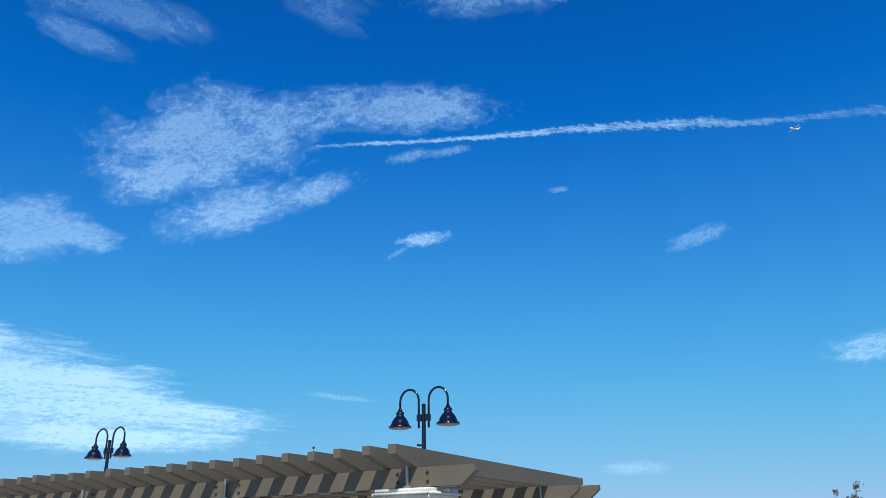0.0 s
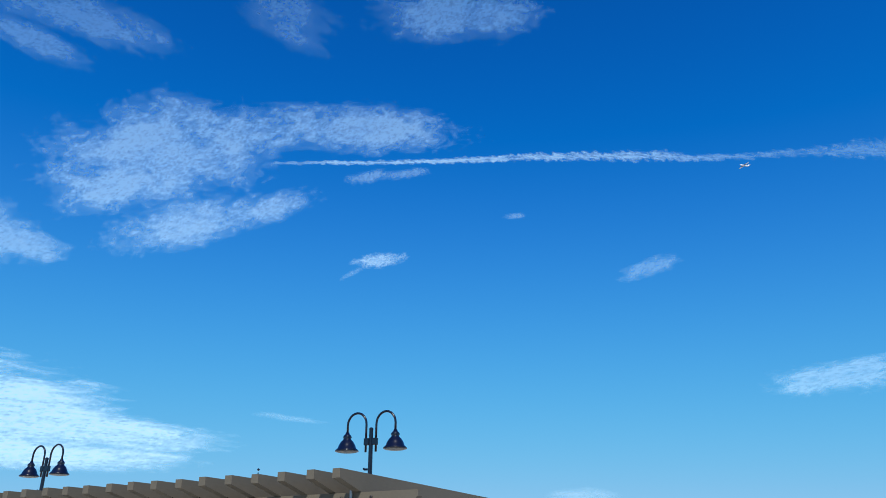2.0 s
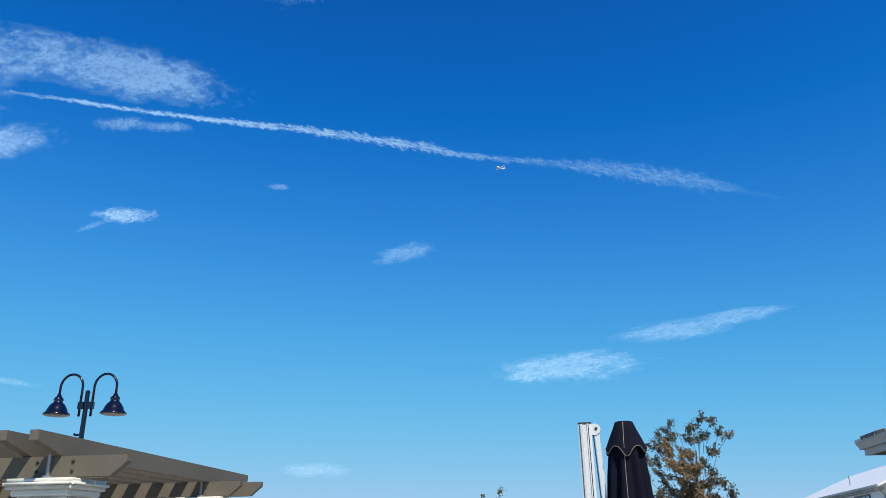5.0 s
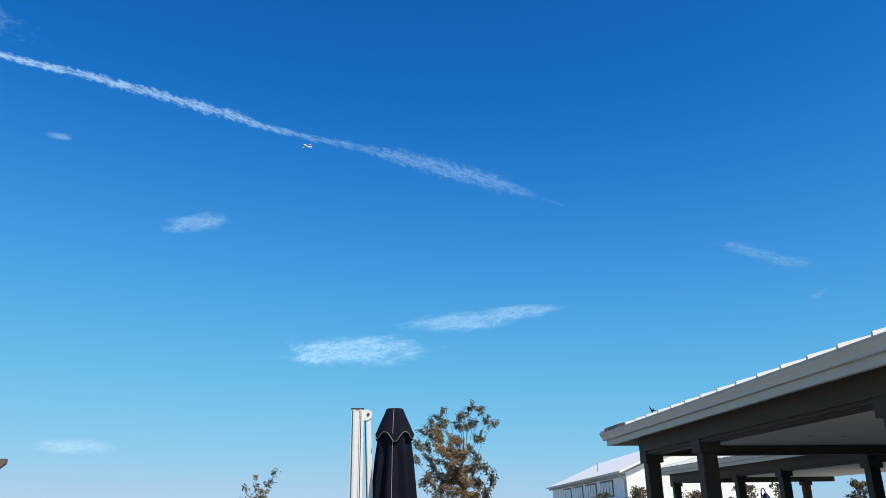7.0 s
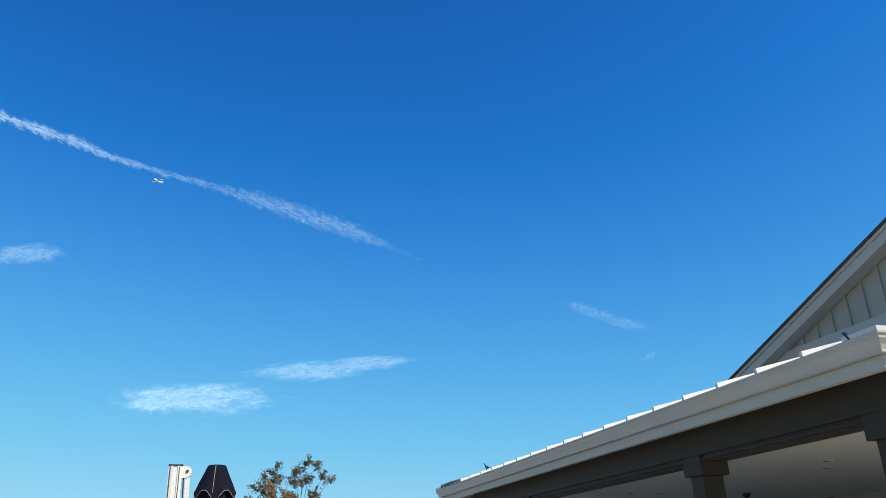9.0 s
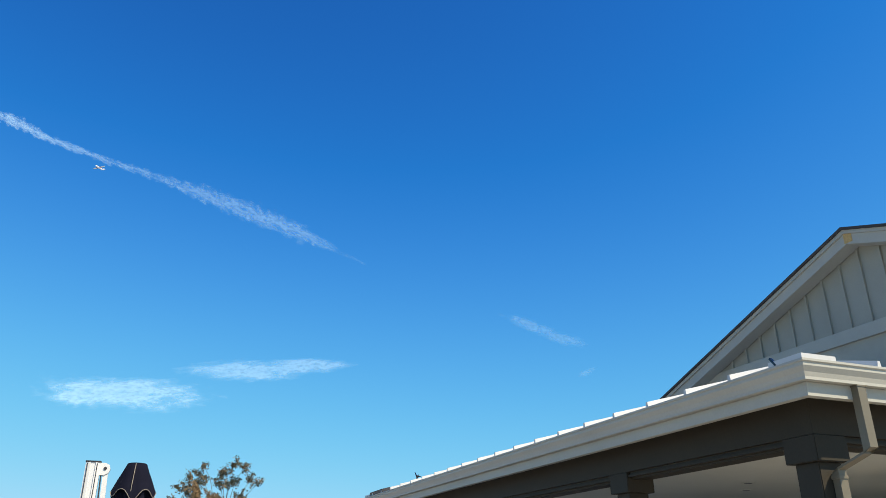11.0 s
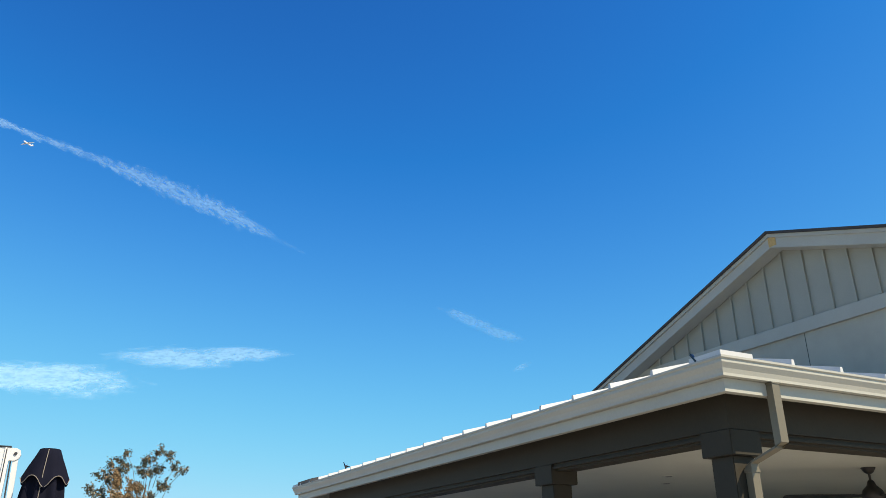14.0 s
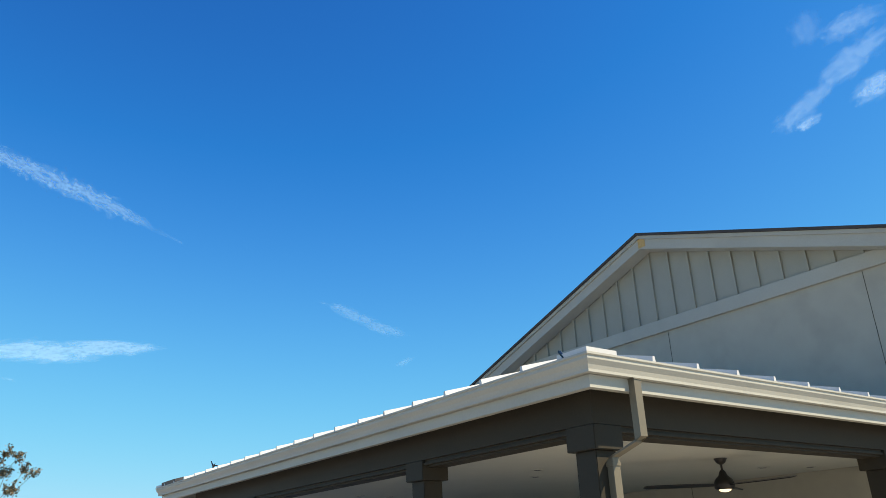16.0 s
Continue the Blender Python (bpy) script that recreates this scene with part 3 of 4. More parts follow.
for s0, s1 in ((192, 268), (272, 348)):
    pts = []
    for k in range(13):
        a = radians(s0 + (s1 - s0) * k / 12)
        pts.append((CX + 0.188 * math.cos(a), 0.188 * math.sin(a), 2.283 - scallop(a)))
    part("hem_piping", tube(pts, 0.0028, 6), MAT_PIPING, umbrella, "tan hem piping")


# ---- trees ----
def tree(m, height, crown_z, crown, count, seed, label, name="tree", leaf=0.05, green=0.5, twig=36):
    rng = random.Random(seed)
    t = thing(name, m, label, "tree")
    trunk = bmesh.new()
    tube([(0, 0, 0), (0.03, 0.02, crown_z * 0.6), (0.0, 0.05, height * 0.75), (0.05, 0, height * 0.95)], [0.07, 0.055, 0.03, 0.008], 8, trunk)
    tips = []
    for i in range(twig):
        z0 = rng.uniform(crown_z * 0.75, height * 0.85)
        a = rng.uniform(0, 2 * math.pi)
        h = rng.uniform(0.25, 0.9)
        reach = crown * rng.uniform(0.45, 1.0) * (1.0 - 0.55 * max(0, (z0 - crown_z) / max(height - crown_z, 0.1)))
        p0 = Vector((0.02, 0.02, z0))
        p2 = p0 + Vector((math.cos(a) * reach, math.sin(a) * reach, h))
        p2.z = min(p2.z, height - rng.uniform(0, 0.15))
        p1 = (p0 + p2) / 2 + Vector((rng.uniform(-0.1, 0.1), rng.uniform(-0.1, 0.1), rng.uniform(0.02, 0.15)))
        tube([p0, p1, p2], [0.02, 0.011, 0.004], 5, trunk)
        tips.append((p0, p1, p2))
        for _ in range(3):
            s = p1.lerp(p2, rng.uniform(0.1, 0.9))
            e = s + Vector((rng.gauss(0, 0.22), rng.gauss(0, 0.22), rng.uniform(-0.1, 0.28))) * (crown / 0.8)
            e.z = min(e.z, height)
            tube([s, (s + e) / 2 + Vector((0, 0, 0.03)), e], [0.007, 0.005, 0.002], 4, trunk)
            tips.append((s, (s + e) / 2, e))
    part("trunk", trunk, MAT_BARK, t, "grey bark trunk with thin limbs")
    for kind_, mat, share_ in (("brown_leaves", MAT_LEAF_BROWN, 1 - green), ("green_leaves", MAT_LEAF_GREEN, green)):
        verts, faces = [], []
        for _ in range(int(count * share_)):
            p0, p1, p2 = tips[rng.randrange(len(tips))]
            s = rng.uniform(0.15, 1.02)
            c = (p0.lerp(p1, s * 2) if s < 0.5 else p1.lerp(p2, s * 2 - 1)) + Vector((rng.gauss(0, 0.035), rng.gauss(0, 0.035), rng.gauss(0, 0.035)))
            if kind_ == "brown_leaves" and rng.random() < 0.6:
                c = Vector((c.x * 0.55, c.y * 0.55, c.z - 0.15))
            d = Vector((rng.gauss(0, 1), rng.gauss(0, 1), rng.gauss(-0.4, 0.8))).normalized()
            w = d.cross(Vector((rng.gauss(0, 1), rng.gauss(0, 1), rng.gauss(0, 1)))).normalized()
            ln = leaf * rng.uniform(0.7, 1.25)
            n_ = d.cross(w) * ln * 0.12
            b0 = len(verts)
            verts += [c, c + d * ln * 0.5 + w * ln * 0.3 + n_, c + d * ln, c + d * ln * 0.5 - w * ln * 0.3 + n_]
            faces += [(b0, b0 + 1, b0 + 2), (b0, b0 + 2, b0 + 3)]
        if not faces:
            continue
        me = bpy.data.meshes.new(kind_)
        me.from_pydata([tuple(v) for v in verts], [], faces)
        me.materials.append(mat)
        ob = new(kind_, me)
        ob.parent = t
        tagged(ob, "brown dried leaves" if "brown" in kind_ else "dull green leaves", kind="stuff")
    return t


def shaped_tree(m, lobes, trunk_top, seed, label, leaf, trunk_r=0.06):
    """A tree of separate leafy lobes: (right, up, radius, leaves, share of brown); x is to the right, y away."""
    rng = random.Random(seed)
    t = thing("tree", m, label, "tree")
    wood = bmesh.new()
    tube([(0, 0, 0), (0.02, 0, trunk_top * 0.5), (-0.03, 0.02, trunk_top * 0.8), (0.02, 0, trunk_top)], [trunk_r, trunk_r * 0.8, trunk_r * 0.5, 0.012], 8, wood)
    leaves = {"brown_leaves": ([], []), "green_leaves": ([], [])}
    for dx, z, r, count, brown in lobes:
        c = Vector((dx, rng.uniform(-0.25, 0.25), z))
        base = Vector((dx * 0.4, 0, max(0.9, min(trunk_top - 0.05, z - 0.35 - abs(dx) * 0.5))))
        mid = base.lerp(c, 0.5) + Vector((rng.uniform(-0.05, 0.05), rng.uniform(-0.05, 0.05), 0.06))
        tube([base, mid, c], [0.005, 0.004, 0.003], 6, wood)
        twigs = []
        for _ in range(max(5, int(r * 46))):
            d = Vector((rng.gauss(0, 1), rng.gauss(0, 1), rng.gauss(0.15, 1))).normalized()
            s0 = mid.lerp(c, rng.uniform(0.5, 1.0)) + d * r * rng.uniform(0.0, 0.4)
            e = c + d * r * rng.uniform(0.55, 1.15)
            k = (s0 + e) / 2 + Vector((rng.gauss(0, 0.03), rng.gauss(0, 0.03), 0.03))
            tube([s0, k, e], [0.006, 0.004, 0.002], 4, wood)
            twigs.append((s0, k, e))
        for _ in range(count):
            s0, k, e = twigs[rng.randrange(len(twigs))]
            u = rng.uniform(0.1, 1.05)
            p = (s0.lerp(k, u * 2) if u < 0.5 else k.lerp(e, u * 2 - 1)) + Vector((rng.gauss(0, 0.025), rng.gauss(0, 0.025), rng.gauss(0, 0.025)))
            d = Vector((rng.gauss(0, 1), rng.gauss(0, 1), rng.gauss(-0.5, 0.8))).normalized()
            w = d.cross(Vector((rng.gauss(0, 1), rng.gauss(0, 1), rng.gauss(0, 1)))).normalized()
            ln = leaf * rng.uniform(0.65, 1.3)
            up = d.cross(w) * ln * 0.14
            verts, faces = leaves["brown_leaves" if rng.random() < brown else "green_leaves"]
            b0 = len(verts)
            verts += [tuple(q) for q in (p, p + d * ln * 0.3 + w * ln * 0.26 + up, p + d * ln * 0.75 + w * ln * 0.2 + up, p + d * ln, p + d * ln * 0.75 - w * ln * 0.2 + up, p + d * ln * 0.3 - w * ln * 0.26 + up)]
            faces += [(b0, b0 + 1, b0 + 2, b0 + 3), (b0, b0 + 3, b0 + 4, b0 + 5)]
    part("trunk", wood, MAT_BARK, t, "grey bark trunk with thin limbs and twigs")
    for kind_, (verts, faces) in leaves.items():
        if faces:
            me = bpy.data.meshes.new(kind_)
            me.from_pydata(verts, [], faces)
            me.materials.append(MAT_LEAF_BROWN if kind_[0] == "b" else MAT_LEAF_GREEN)
            ob = new(kind_, me)
            ob.parent = t
            tagged(ob, "brown dried leaves" if kind_[0] == "b" else "dull green leaves", kind="stuff")
    return t


CORE = [(-0.45, 2.95, 0.17, 700), (-0.35, 2.69, 0.23, 1300), (-0.14, 2.85, 0.19, 800), (-0.19, 2.48, 0.30, 2300), (-0.30, 2.21, 0.32, 2300), (-0.03, 2.27, 0.27, 1600), (-0.08, 1.95, 0.42, 2400), (-0.1, 1.55, 0.5, 1500)]
SPRAYS = [(0.16, 3.48, 0.10), (0.32, 3.35, 0.10), (0.46, 3.24, 0.09), (0.60, 3.14, 0.07), (0.02, 3.32, 0.15), (0.13, 3.11, 0.17), (0.28, 2.90, 0.14), (-0.08, 3.16, 0.13), (-0.38, 3.41, 0.06), (-0.45, 3.30, 0.09), (-0.56, 3.21, 0.09), (-0.38, 3.18, 0.13), (-0.72, 3.05, 0.13), (-0.56, 3.0, 0.15), (-0.87, 2.81, 0.10), (-0.72, 2.76, 0.11)]
LOW_SPRAYS = [(0.13, 2.69, 0.11), (0.18, 2.48, 0.15), (0.34, 2.37, 0.15), (0.50, 2.26, 0.11), (0.55, 2.13, 0.08), (0.28, 2.11, 0.17), (-0.87, 2.51, 0.08), (-0.70, 2.58, 0.11), (-0.61, 2.37, 0.13), (-0.77, 2.13, 0.09), (-0.66, 2.21, 0.13), (-0.5, 1.95, 0.26), (0.34, 1.9, 0.21)]
GROW = 1.12  # the lobes above are for a tree a little smaller
shaped_tree(pose(10.6, 12.0, 0, 0, 0, -40), [(dx * GROW, 1.57 + (z - 1.57) * GROW, r * GROW, n_, 0.75) for dx, z, r, n_ in CORE] + [(dx * GROW, 1.57 + (z - 1.57) * GROW, r * GROW, int(5200 * r * r + 1250 * r), 0.22) for dx, z, r in SPRAYS + LOW_SPRAYS], 3.05, 4, "slender young tree with brown and olive leaves", 0.042, 0.045)
shaped_tree(pose(13.6, 27.7, 0, 0, 0, -24), [(dx * 2, 1.6 + 2 * (z - 1.6), r * 2, n_ * 2, k_) for dx, z, r, n_, k_ in ((0.3, 2.40, 0.09, 22, 0.1), (0.22, 2.22, 0.11, 34, 0.1), (-0.05, 2.30, 0.08, 14, 0.1), (-0.02, 2.12, 0.12, 26, 0.2), (-0.24, 2.12, 0.10, 22, 0.1), (0.12, 2.0, 0.16, 60, 0.2), (-0.12, 1.85, 0.25, 120, 0.2), (0.1, 1.6, 0.35, 260, 0.3))], 2.2, 9, "small sparse sapling, thin twigs with few leaves", 0.085, 0.05)

# ---- white building beyond ----
WB = pose(71.4, 56.2, 0, 0, 0, math.degrees(math.atan2(43.4, 33.6)))  # x along the windowed front, y to its left
hall = thing("white_building", WB, "two-storey cream building with white roof and black-framed windows", "building")
EZ, WL, WD = 6.0, 54.0, 18.0
part("front_wall", box(0, WL, -0.3, 0, 0, EZ - 0.25), MAT_WHITE_WALL, hall, "cream rendered front wall")
part("gable_wall", polygon_prism([(0, 0), (-WD, 0), (-WD, EZ - 0.25), (-WD / 2, EZ + WD / 2 * 0.45 - 0.4), (0, EZ - 0.25)], -0.3, 0.0, lambda a, bb, w: (w, a, bb)), MAT_WHITE_WALL, hall, "cream rendered gable wall")
part("roof", polygon_prism([(0.8, EZ - 0.1), (-WD / 2, EZ + WD / 2 * 0.45), (-WD - 0.8, EZ - 0.1), (-WD - 0.8, EZ - 0.3), (-WD / 2, EZ + WD / 2 * 0.45 - 0.25), (0.8, EZ - 0.3)], -1.0, WL + 1, lambda a, bb, w: (w, a, bb)), MAT_WHITE_ROOF, hall, "plain white sloping roof")
for i in range(54):
    part("eave_bracket", box(0.3 + i * 1.0, 0.65 + i * 1.0, 0.004, 0.7, EZ - 0.62, EZ - 0.31), MAT_TRIM, hall)
part("eave_gutter", box(-1.0, WL + 1, 0.8, 0.98, EZ - 0.34, EZ - 0.12, 0.03), MAT_TRIM, hall)
part("downspout", tube([(0.2, 0.7, EZ - 0.4), (0.1, 0.14, EZ - 1.0), (0.1, 0.14, 0.2)], 0.1), MAT_TRIM, hall)
for x0, x1 in ((6.3, 13.5), (16.0, 23.2), (25.4, 32.6), (35.0, 42.0)):
    w = part("window", box(x0, x1, 0.004, 0.08, 3.3, 5.25), MAT_WINDOW_FRAME, hall, "black-framed window of four lights")
    step = (x1 - x0 - 0.25) / 4
    for k in range(4):
        part("pane", box(x0 + 0.25 + k * step, x0 + k * step + step, 0.085, 0.10, 3.5, 5.05), MAT_GLASS, w)
part("porch_roof", polygon_prism([(0.0, 3.1), (2.2, 2.5), (2.2, 2.3), (0.0, 2.8)], 1.0, 44.0, lambda a, bb, w: (w, a, bb)), MAT_WHITE_ROOF, hall, "low white porch roof")
part("vent_pipe", tube([(24, -2.0, EZ + 0.3), (24, -2.0, EZ + 2.2)], 0.07), MAT_STEEL, hall, "thin grey vent pipe on the roof")


# ---- aircraft ----
def aircraft(m):
    a = thing("aircraft", m, "small white aircraft high in the sky", "aircraft")
    smooth(part("fuselage", tube([(0, -9, 0), (0, -8, 0), (0, 5, 0), (0, 9, 0.6), (0, 11, 0.9)], [0.3, 1.2, 1.3, 0.7, 0.2], 12), MAT_PLANE_BODY, a))
    for s in (-1, 1):
        part("wing", polygon_prism([(0, 2.5), (s * 13, 1.2), (s * 13, -0.2), (0, -1.5)], -0.2, 0.1, lambda x, y, w: (x, -y, w)), MAT_PLANE_BODY, a)
        smooth(part("engine", tube([(s * 4, -3.2, -0.3), (s * 4, -2.6, -0.3), (s * 4, 1, -0.2)], [0.3, 0.7, 0.4], 10), MAT_PLASTIC, a))
        part("tailplane", polygon_prism([(0, 0.8), (s * 4, 0.4), (s * 4, -0.5), (0, -0.8)], 1.0, 1.2, lambda x, y, w: (x, 10 - y, w)), MAT_PLANE_BODY, a)
    part("fin", polygon_prism([(8, 0.8), (10.5, 4), (11.6, 4), (11.2, 0.8)], -0.12, 0.12, lambda y, z, w: (w, y, z)), MAT_PLANE_BODY, a)
    return a


def sky_place(az, el, r):
    az, el = radians(az), radians(el)
    return Vector((r * math.cos(el) * math.sin(az), r * math.cos(el) * math.cos(az), r * math.sin(el) + 1.6))


p = sky_place(27.8, 26.6, 1500)
aircraft(Matrix.Translation(p) @ pose(0, 0, 0, 0, 0, -75))


# ---- extra trees, lamp and fittings beyond ----
for i, (az, el, r) in enumerate(((52.7, 1.6, 40), (49.9, 1.25, 60), (56.4, 1.2, 42), (59.3, 1.5, 44), (61.6, 1.75, 44), (66.2, 1.7, 46))):
    q0 = sky_place(az, 0, r)
    tree(pose(q0.x + 0.2, q0.y - 0.28, 0), 1.6 + r * math.tan(radians(el)), 1.5, 0.8, 1800, 40 + i, "small leafy tree beyond the canopy", leaf=0.11, green=0.8 if i != 2 else 0.2, twig=22)
q0 = sky_place(60.75, 0, 39)
far_lamp = thing("street_lamp", pose(q0.x - 0.06, q0.y - 0.13, 0), "black gooseneck lamp beyond the canopy", "lamp post")
part("pole", tube([(0, 0, 0), (0, 0, 2.3)], 0.04), MAT_IRON, far_lamp)
smooth(part("arm", tube([(0, 0, 2.2)] + [(0.17 - 0.17 * math.cos(math.pi * k / 8), 0, 2.3 + 0.2 * math.sin(math.pi * k / 8)) for k in range(9)], 0.025), MAT_IRON, far_lamp))
smooth(part("shade", lathe([(0.22, 2.05), (0.2, 2.08), (0.12, 2.2), (0.05, 2.3)]), MAT_IRON, far_lamp, "", pose(0.34, 0, 0)))
q0 = sky_place(-9.5, 0, 20)
finial = thing("finial_pole", pose(q0.x, q0.y, 0), "thin dark pole tipped with two small balls", "pole")
part("pole", tube([(0, 0, 0), (0, 0, 3.78)], [0.02, 0.008], 8), MAT_IRON, finial)
for z in (3.72, 3.84):
    smooth(part("ball", lathe([(0.008, z - 0.032), (0.03, z - 0.015), (0.035, z), (0.03, z + 0.015), (0.008, z + 0.032)], 12), MAT_IRON, finial))
roof_z = lambda x: 2.932 + SLOPE * (x - 0.02)
spike = thing("roof_spike", CANOPY @ pose(0.15, 8.0, roof_z(0.15)), "small dark forked metal fitting on the roof", "roof fitting")
part("stem", tube([(0, 0, -0.01), (0, 0, 0.09)], 0.012, 6), MAT_IRON, spike)
for dx, dy, dz in ((0.02, 0.07, 0.11), (0.0, -0.08, 0.10), (-0.03, 0.02, 0.15), (0.05, -0.05, 0.08)):
    part("prong", tube([(0, 0, 0.07), (dx * 0.5, dy * 0.5, 0.05 + dz * 0.4), (dx, dy, dz)], [0.014, 0.01, 0.005], 6), MAT_IRON, spike)
plate = thing("roof_flashing", CANOPY @ pose(0.06, 9.77, roof_z(0.06)), "dark flashing plate lying on the roof edge", "flashing")
part("sheet", box(-0.04, 0.12, -0.36, 0.36, 0.0, 0.06, 0.004, None), MAT_PLASTIC, plate, "", pose(0, 0, 0, 0, -math.degrees(math.atan(SLOPE)), 0))
part("clip", box(0.0, 0.02, -0.05, 0.05, -0.01, 0.05), MAT_PLASTIC, plate)

clip_ = thing("roof_clip", CANOPY @ pose(0.03, 0.245, roof_z(0.03)), "small bent dark metal clip on the eave", "roof fitting")
part("strip", box(-0.025, 0.0, -0.008, 0.008, -0.004, 0.075, 0.002), MAT_IRON, clip_, "", pose(0, 0, 0, -38))


# ---- clouds ----
def fbm(x, y, z, octaves, keep=0.55):
    total, amp, size = 0.0, 1.0, 0.0
    for _ in range(octaves):
        total += amp * noise.noise((x, y, z))
        size += amp
        x, y, z, amp = x * 2.03, y * 2.03, z + 7.1, amp * keep
    return total / size * 1.6


def cloud_sheet(name, label, az, el, blobs, seed, dense=1.0, comb=(1.0, 1.6, 0.0), ragged=0.5, step=0.09, fibre=0.42, category="cloud"):
    """A thin torn sheet of ice cloud. az, el: where it stands over the terrace; blobs: (dx, dy, half length, half height, tilt) in degrees;
    comb: how fine its fibres are along and across, and their slant."""
    R = 3200.0
    fwd = sky_place(az, el, 1.0) - Vector((0, 0, 1.6))
    right = fwd.cross(Vector((0, 0, 1))).normalized()
    up = right.cross(fwd)
    lim = [(dx, dy, hw, hh, math.cos(radians(t)), math.sin(radians(t))) for dx, dy, hw, hh, t in blobs]
    x0 = min(b[0] - b[2] * 1.5 for b in lim)
    x1 = max(b[0] + b[2] * 1.5 for b in lim)
    y0 = min(b[1] - b[3] * 1.6 - b[2] * abs(b[5]) * 1.3 for b in lim)
    y1 = max(b[1] + b[3] * 1.6 + b[2] * abs(b[5]) * 1.3 for b in lim)
    nx, ny = int((x1 - x0) / step) + 2, int((y1 - y0) / step) + 2
    cs, ss = math.cos(radians(comb[2])), math.sin(radians(comb[2]))
    vals = np.zeros((ny, nx))
    for j in range(ny):
        y = y0 + j * step
        for i in range(nx):
            x = x0 + i * step
            e = -9.0
            for dx, dy, hw, hh, ca, sa in lim:
                u, v = (x - dx) * ca + (y - dy) * sa, -(x - dx) * sa + (y - dy) * ca
                e = max(e, 1 - math.sqrt((u / hw) ** 2 + (v / hh) ** 2))
            if e < -0.45:
                continue
            u, v = (x * cs + y * ss) * comb[0], (-x * ss + y * cs) * comb[1]
            wx = 0.35 * noise.noise((u * 0.7, v * 0.7, seed + 3))
            n1 = fbm(u * 0.33 + wx, v * 0.33, seed, 4)
            n2 = fbm(u * 1.7 + wx * 3, v * 1.7 - wx, seed + 11, 5, 0.62)
            n3 = fbm(u * 4.6 + wx * 4, v * 4.6, seed + 23, 3, 0.6)
            base = max(0.0, min(1.0, (1.25 * e + 0.7 * ragged * n1 + (0.12 + 0.36 * fibre) * n2 - 0.03) / 0.72))
            fade = min(1.0, (e + 0.45) * 4)
            vals[j, i] = max(0.0, min(1.0, base ** 1.2 * (0.84 + 0.6 * fibre * n2 + 0.46 * n3 + 0.3 * n1))) * fade
    index, verts, faces, dens = {}, [], [], []
    for j in range(ny - 1):
        for i in range(nx - 1):
            if max(vals[j, i], vals[j, i + 1], vals[j + 1, i + 1], vals[j + 1, i]) < 0.012:
                continue
            f = []
            for c in ((j, i), (j, i + 1), (j + 1, i + 1), (j + 1, i)):
                if c not in index:
                    index[c] = len(verts)
                    xx, yy = radians(x0 + c[1] * step), radians(y0 + c[0] * step)
                    verts.append(tuple(R * (fwd + right * math.tan(xx) + up * math.tan(yy)).normalized() + Vector((0, 0, 1.6))))
                    dens.append(float(vals[c]) * dense)
                f.append(index[c])
            faces.append(f)
    if not faces:
        return
    me = bpy.data.meshes.new(name)
    me.from_pydata(verts, [], faces)
    at = me.attributes.new("cover", "FLOAT", "POINT")
    at.data.foreach_set("value", dens)
    me.materials.append(MAT_CLOUD)
    for pl in me.polygons:
        pl.use_smooth = True
    tagged(new(name, me), label, category, kind="stuff")


WHITE = "thin torn white cirrus cloud high in the blue sky"
cloud_sheet("cloud", "large feathery white cirrus cloud in the blue sky", -13.0, 29.0, [(-5.6, -1.2, 8.4, 4.2, 14), (-1.0, 1.0, 6.0, 2.2, 14), (8.0, 2.6, 8.6, 2.0, 6), (-8.5, -3.6, 4.5, 2.2, 25)], 1.3, 1.0, (1.0, 1.7, 12))
cloud_sheet("cloud", WHITE, -14.5, 23.7, [(-1.5, -0.4, 6.6, 1.9, 20), (4.0, 1.5, 3.4, 1.2, 20)], 7.7, 1.0, (1.0, 1.7, 18))
cloud_sheet("cloud", WHITE, -1.3, 21.7, [(0, 0, 2.1, 0.6, 7)], 2.2, 1.1, (1.2, 2.2, 7), 0.4, 0.05, 0.66)
cloud_sheet("cloud", WHITE, -3.6, 20.6, [(0, 0, 1.1, 0.22, 30)], 2.9, 0.35, (1.2, 2.2, 30), 0.4, 0.05, 0.66)
cloud_sheet("cloud", WHITE, -1.2, 27.8, [(-1.5, 0, 1.7, 0.55, 10), (1.2, 0.3, 2.2, 0.45, 8)], 3.9, 0.6, (1.5, 1.5, 40), 0.7, 0.05, 0.66)
cloud_sheet("cloud", WHITE, 20.0, 20.4, [(0, 0, 2.4, 0.75, 14)], 5.2, 0.5, (1.2, 2.2, 12), 0.6, 0.05, 0.66)
cloud_sheet("cloud", WHITE, 9.6, 24.9, [(0, 0, 0.9, 0.25, 0)], 5.9, 0.5, (1.2, 2.2, 0), 0.5, 0.05, 0.66)
cloud_sheet("cloud", WHITE, 4.6, 39.8, [(0, 0, 7.0, 2.3, -1)], 8.8, 0.9, (1.0, 1.6, -8))
cloud_sheet("cloud", WHITE, -10.4, 38.9, [(0, 0, 4.4, 2.3, -14)], 11.5, 0.5, (0.8, 1.8, -20), 0.6)
cloud_sheet("cloud", WHITE, -27.5, 35.0, [(0, 0.5, 7.6, 1.7, -3), (-1.5, -1.8, 4.0, 1.1, -8)], 13.1, 0.6, (0.8, 1.9, -12), 0.6)
cloud_sheet("cloud", WHITE, -31.0, 20.0, [(0, 0, 5.6, 2.6, 9), (3.5, 0.2, 3.2, 1.2, 0)], 17.3, 0.8, (0.9, 1.6, 10))
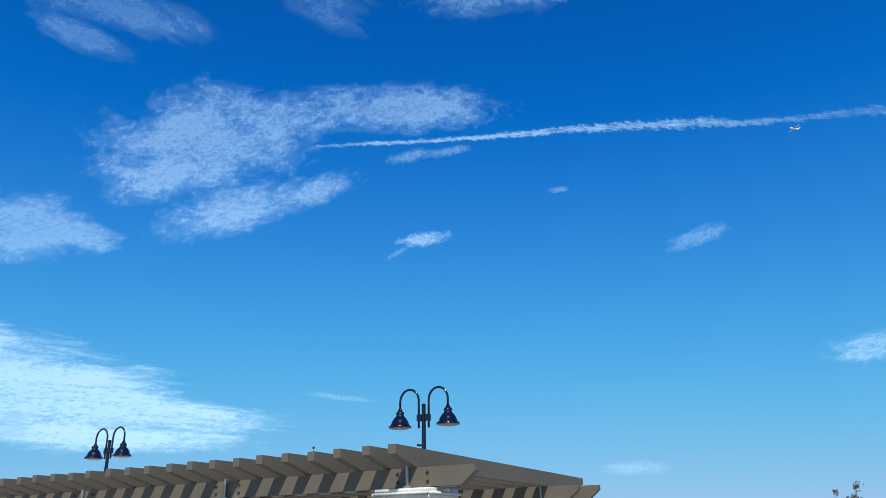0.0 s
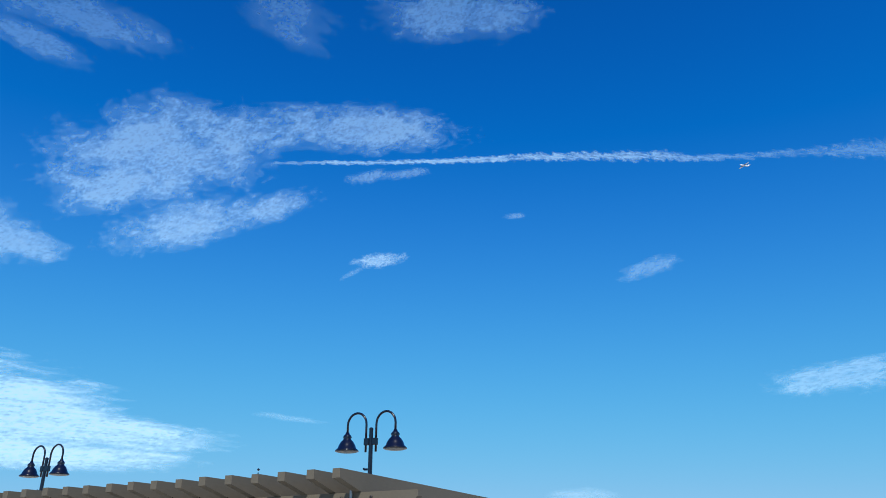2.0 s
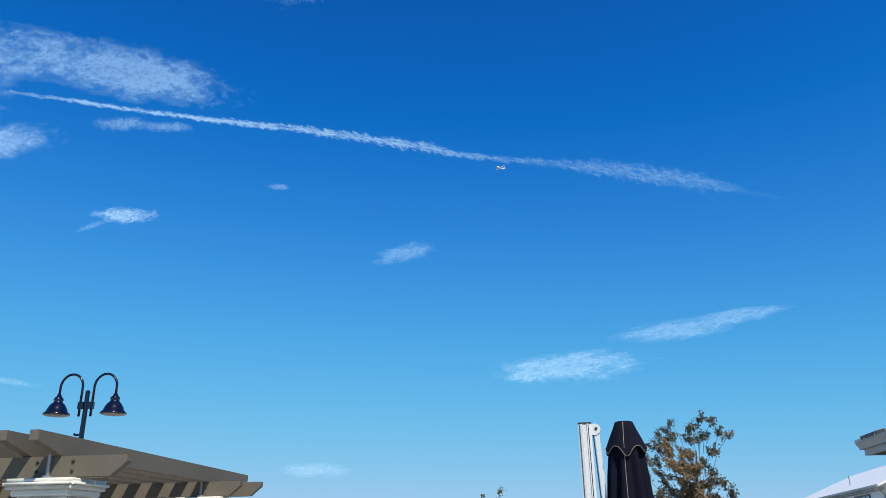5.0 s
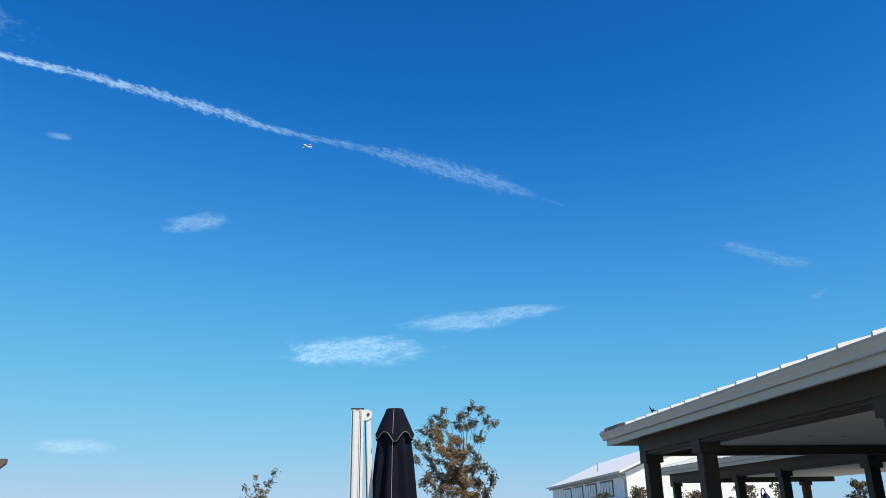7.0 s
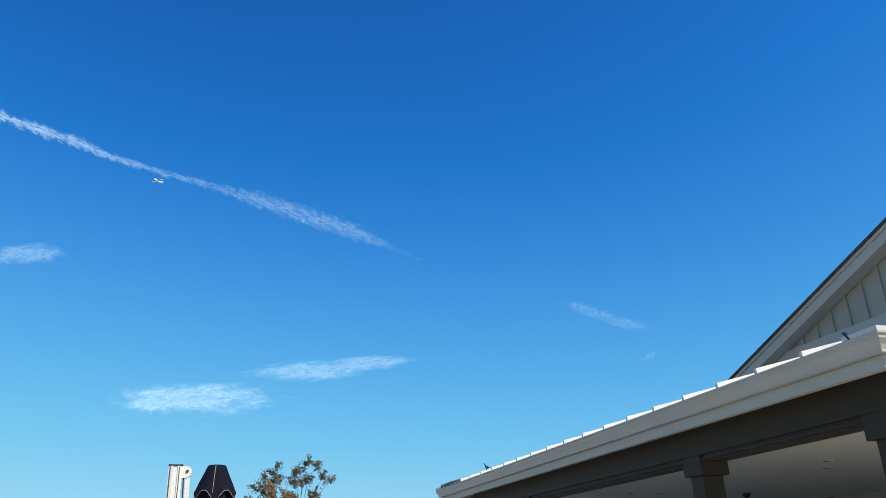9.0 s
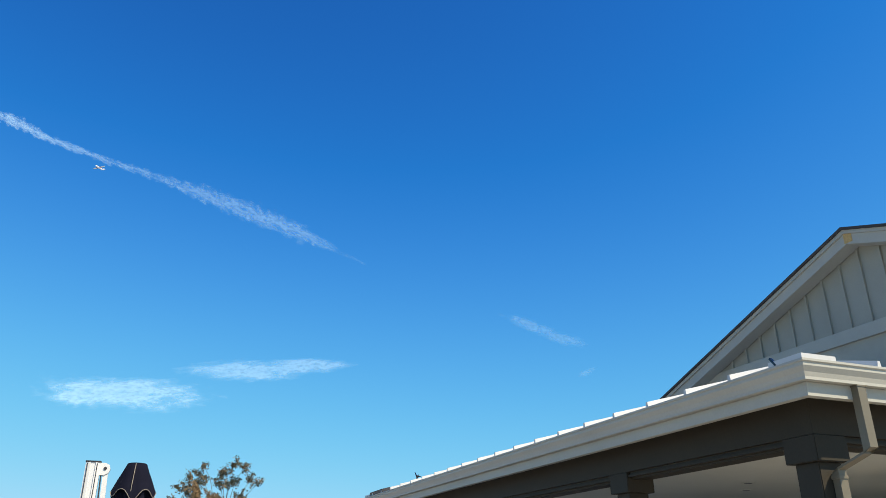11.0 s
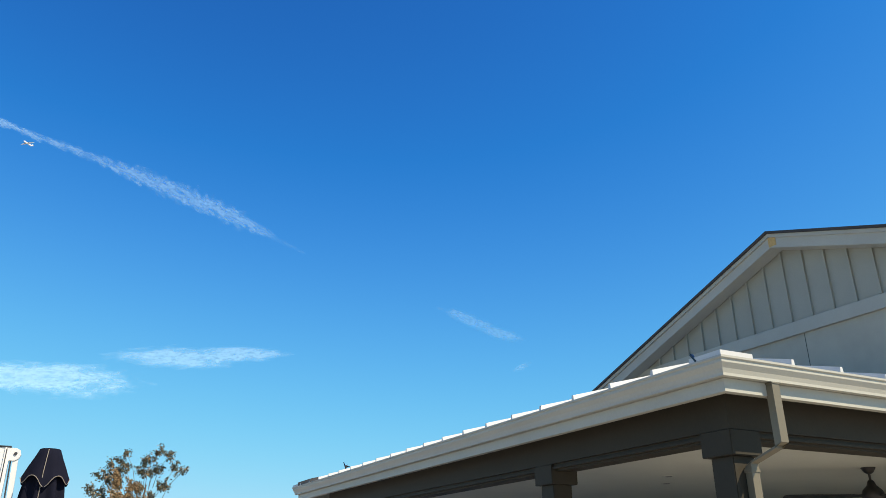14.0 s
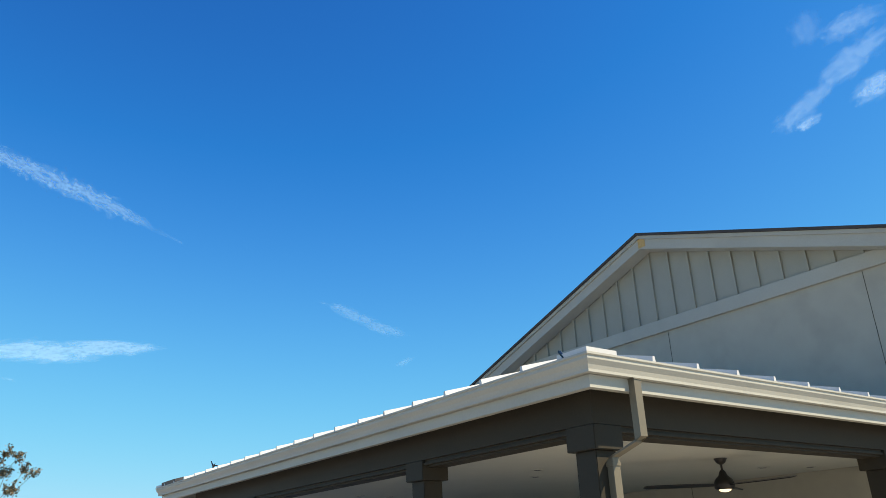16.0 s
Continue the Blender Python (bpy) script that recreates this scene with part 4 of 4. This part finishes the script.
cloud_sheet("cloud", "broad pale cirrus bank low in the sky", -26.5, 8.8, [(-3, 1.0, 12.5, 3.8, -8), (6.0, -0.4, 9.5, 1.4, 0), (2.0, -2.0, 11.0, 1.3, 0), (-6.0, 3.6, 5.0, 2.0, -12)], 19.0, 1.45, (0.40, 2.6, -1), 0.5, 0.08)
cloud_sheet("cloud", WHITE, 32.3, 11.6, [(0, 0, 5.9, 1.3, 1), (-3.0, -0.5, 3.0, 0.5, 0)], 23.4, 0.8, (0.6, 2.4, 4), 0.4, 0.06, 0.66)
cloud_sheet("cloud", WHITE, 41.3, 14.0, [(-1.2, -0.2, 4.4, 0.85, 2), (2.6, 0.35, 3.6, 0.6, 4)], 25.6, 0.65, (0.6, 2.4, 8), 0.5, 0.06, 0.66)
cloud_sheet("cloud", "faint pinkish low cloud", 13.6, 4.6, [(0, 0, 2.8, 0.6, 0)], 27.2, 0.5, (0.4, 1.5, 0), 0.25)
cloud_sheet("cloud", WHITE, 62.8, 16.9, [(-0.6, 0.3, 2.6, 0.45, -22), (1.6, -0.7, 1.8, 0.5, -20)], 29.3, 0.5, (0.9, 2.4, -18), 0.5, 0.05, 0.66)
cloud_sheet("cloud", WHITE, 65.8, 13.8, [(0, 0, 0.8, 0.25, 22)], 31.8, 0.4, (1.2, 2.2, 22), 0.4, 0.04, 0.66)
cloud_sheet("cloud", WHITE, 100.0, 29.3, [(-1.6, -1.0, 2.6, 0.8, 28), (2.0, 1.2, 2.8, 1.0, 30)], 33.3, 0.26, (1.0, 1.8, 30), 0.7, 0.06, 0.66)
cloud_sheet("cloud", WHITE, 102.8, 28.3, [(0, 0, 1.6, 0.9, 20)], 35.1, 0.4, (1.2, 1.8, 20), 0.5, 0.05, 0.66)
cloud_sheet("cloud", WHITE, 98.1, 27.2, [(0, 0, 1.0, 0.45, 20)], 37.5, 0.5, (1.2, 2.0, 20), 0.5, 0.05, 0.66)
cloud_sheet("cloud", WHITE, 99.6, 33.2, [(0, 0, 1.2, 1.2, 60)], 44.4, 0.12, (1.0, 1.4, 60), 0.3, 0.08, 0.66)
cloud_sheet("cloud", WHITE, 102.6, 32.6, [(0, 0, 2.0, 0.9, 10)], 39.9, 0.24, (1.2, 1.8, 10), 0.5, 0.06, 0.66)
cloud_sheet("cloud", "faint thin streak of high cloud", -7.5, 9.9, [(0, 0, 3.1, 0.25, -6)], 41.2, 0.4, (0.4, 1.6, -6), 0.2, 0.06, 0.66)


def contrail(points, seed):
    """A long puffed vapour trail: (bearing, height, half width, cover) along its way."""
    R, step = 3150.0, 0.06
    verts, faces, dens, line = [], [], [], []
    for (a0, e0, w0, d0), (a1, e1, w1, d1) in zip(points, points[1:]):
        k = int(abs(a1 - a0) * 0.88 / step)
        for i in range(k):
            s = i / k
            line.append((a0 + (a1 - a0) * s, e0 + (e1 - e0) * s, w0 + (w1 - w0) * s, d0 + (d1 - d0) * s))
    n = 23
    for az, el, w, d in line:
        wob = 0.05 * noise.noise((az * 0.9, seed, 0)) + 0.02 * noise.noise((az * 4, seed, 3))
        for j in range(n):
            y = (j / (n - 1) - 0.5) * 3.0
            yy = y * w
            puff = fbm(az * 2.3 + yy * 1.6, yy * 3.2, seed, 4, 0.65)
            strand = fbm(az * 1.1 + yy * 3.0, yy * 6.0, seed + 5, 4, 0.7)
            v = max(0.0, min(1.0, (1 - abs(y) + 0.75 * puff) * 1.5)) * max(0.15, min(1.0, 0.75 + 0.85 * strand))
            verts.append(tuple(sky_place(az, el + wob + yy, R)))
            dens.append(v * d if 0 < j < n - 1 else 0.0)
    for i in range(len(line) - 1):
        for j in range(n - 1):
            a = i * n + j
            if max(dens[a], dens[a + 1], dens[a + n], dens[a + n + 1]) > 0.01:
                faces.append((a, a + 1, a + n + 1, a + n))
    me = bpy.data.meshes.new("contrail")
    me.from_pydata(verts, [], faces)
    at = me.attributes.new("cover", "FLOAT", "POINT")
    at.data.foreach_set("value", dens)
    me.materials.append(MAT_CLOUD)
    tagged(new("contrail", me), "long puffy white vapour trail fading at one end", "contrail", kind="stuff")


contrail([(-10.4, 28.3, 0.10, 0.4), (-6, 28.7, 0.17, 1.2), (2, 29.1, 0.22, 1.4), (10.6, 29.25, 0.28, 1.4), (18, 28.72, 0.36, 1.35), (22, 28.22, 0.40, 1.1), (24.5, 27.7, 0.26, 0.8), (27.6, 27.28, 0.24, 0.6), (32.0, 26.7, 0.32, 0.5), (36, 25.98, 0.62, 0.6), (39.5, 25.15, 0.76, 0.6), (43.0, 24.15, 0.68, 0.6), (45.5, 23.28, 0.38, 0.45), (46.5, 22.85, 0.2, 0.15), (48.8, 21.95, 0.10, 0.12)], 3.3)
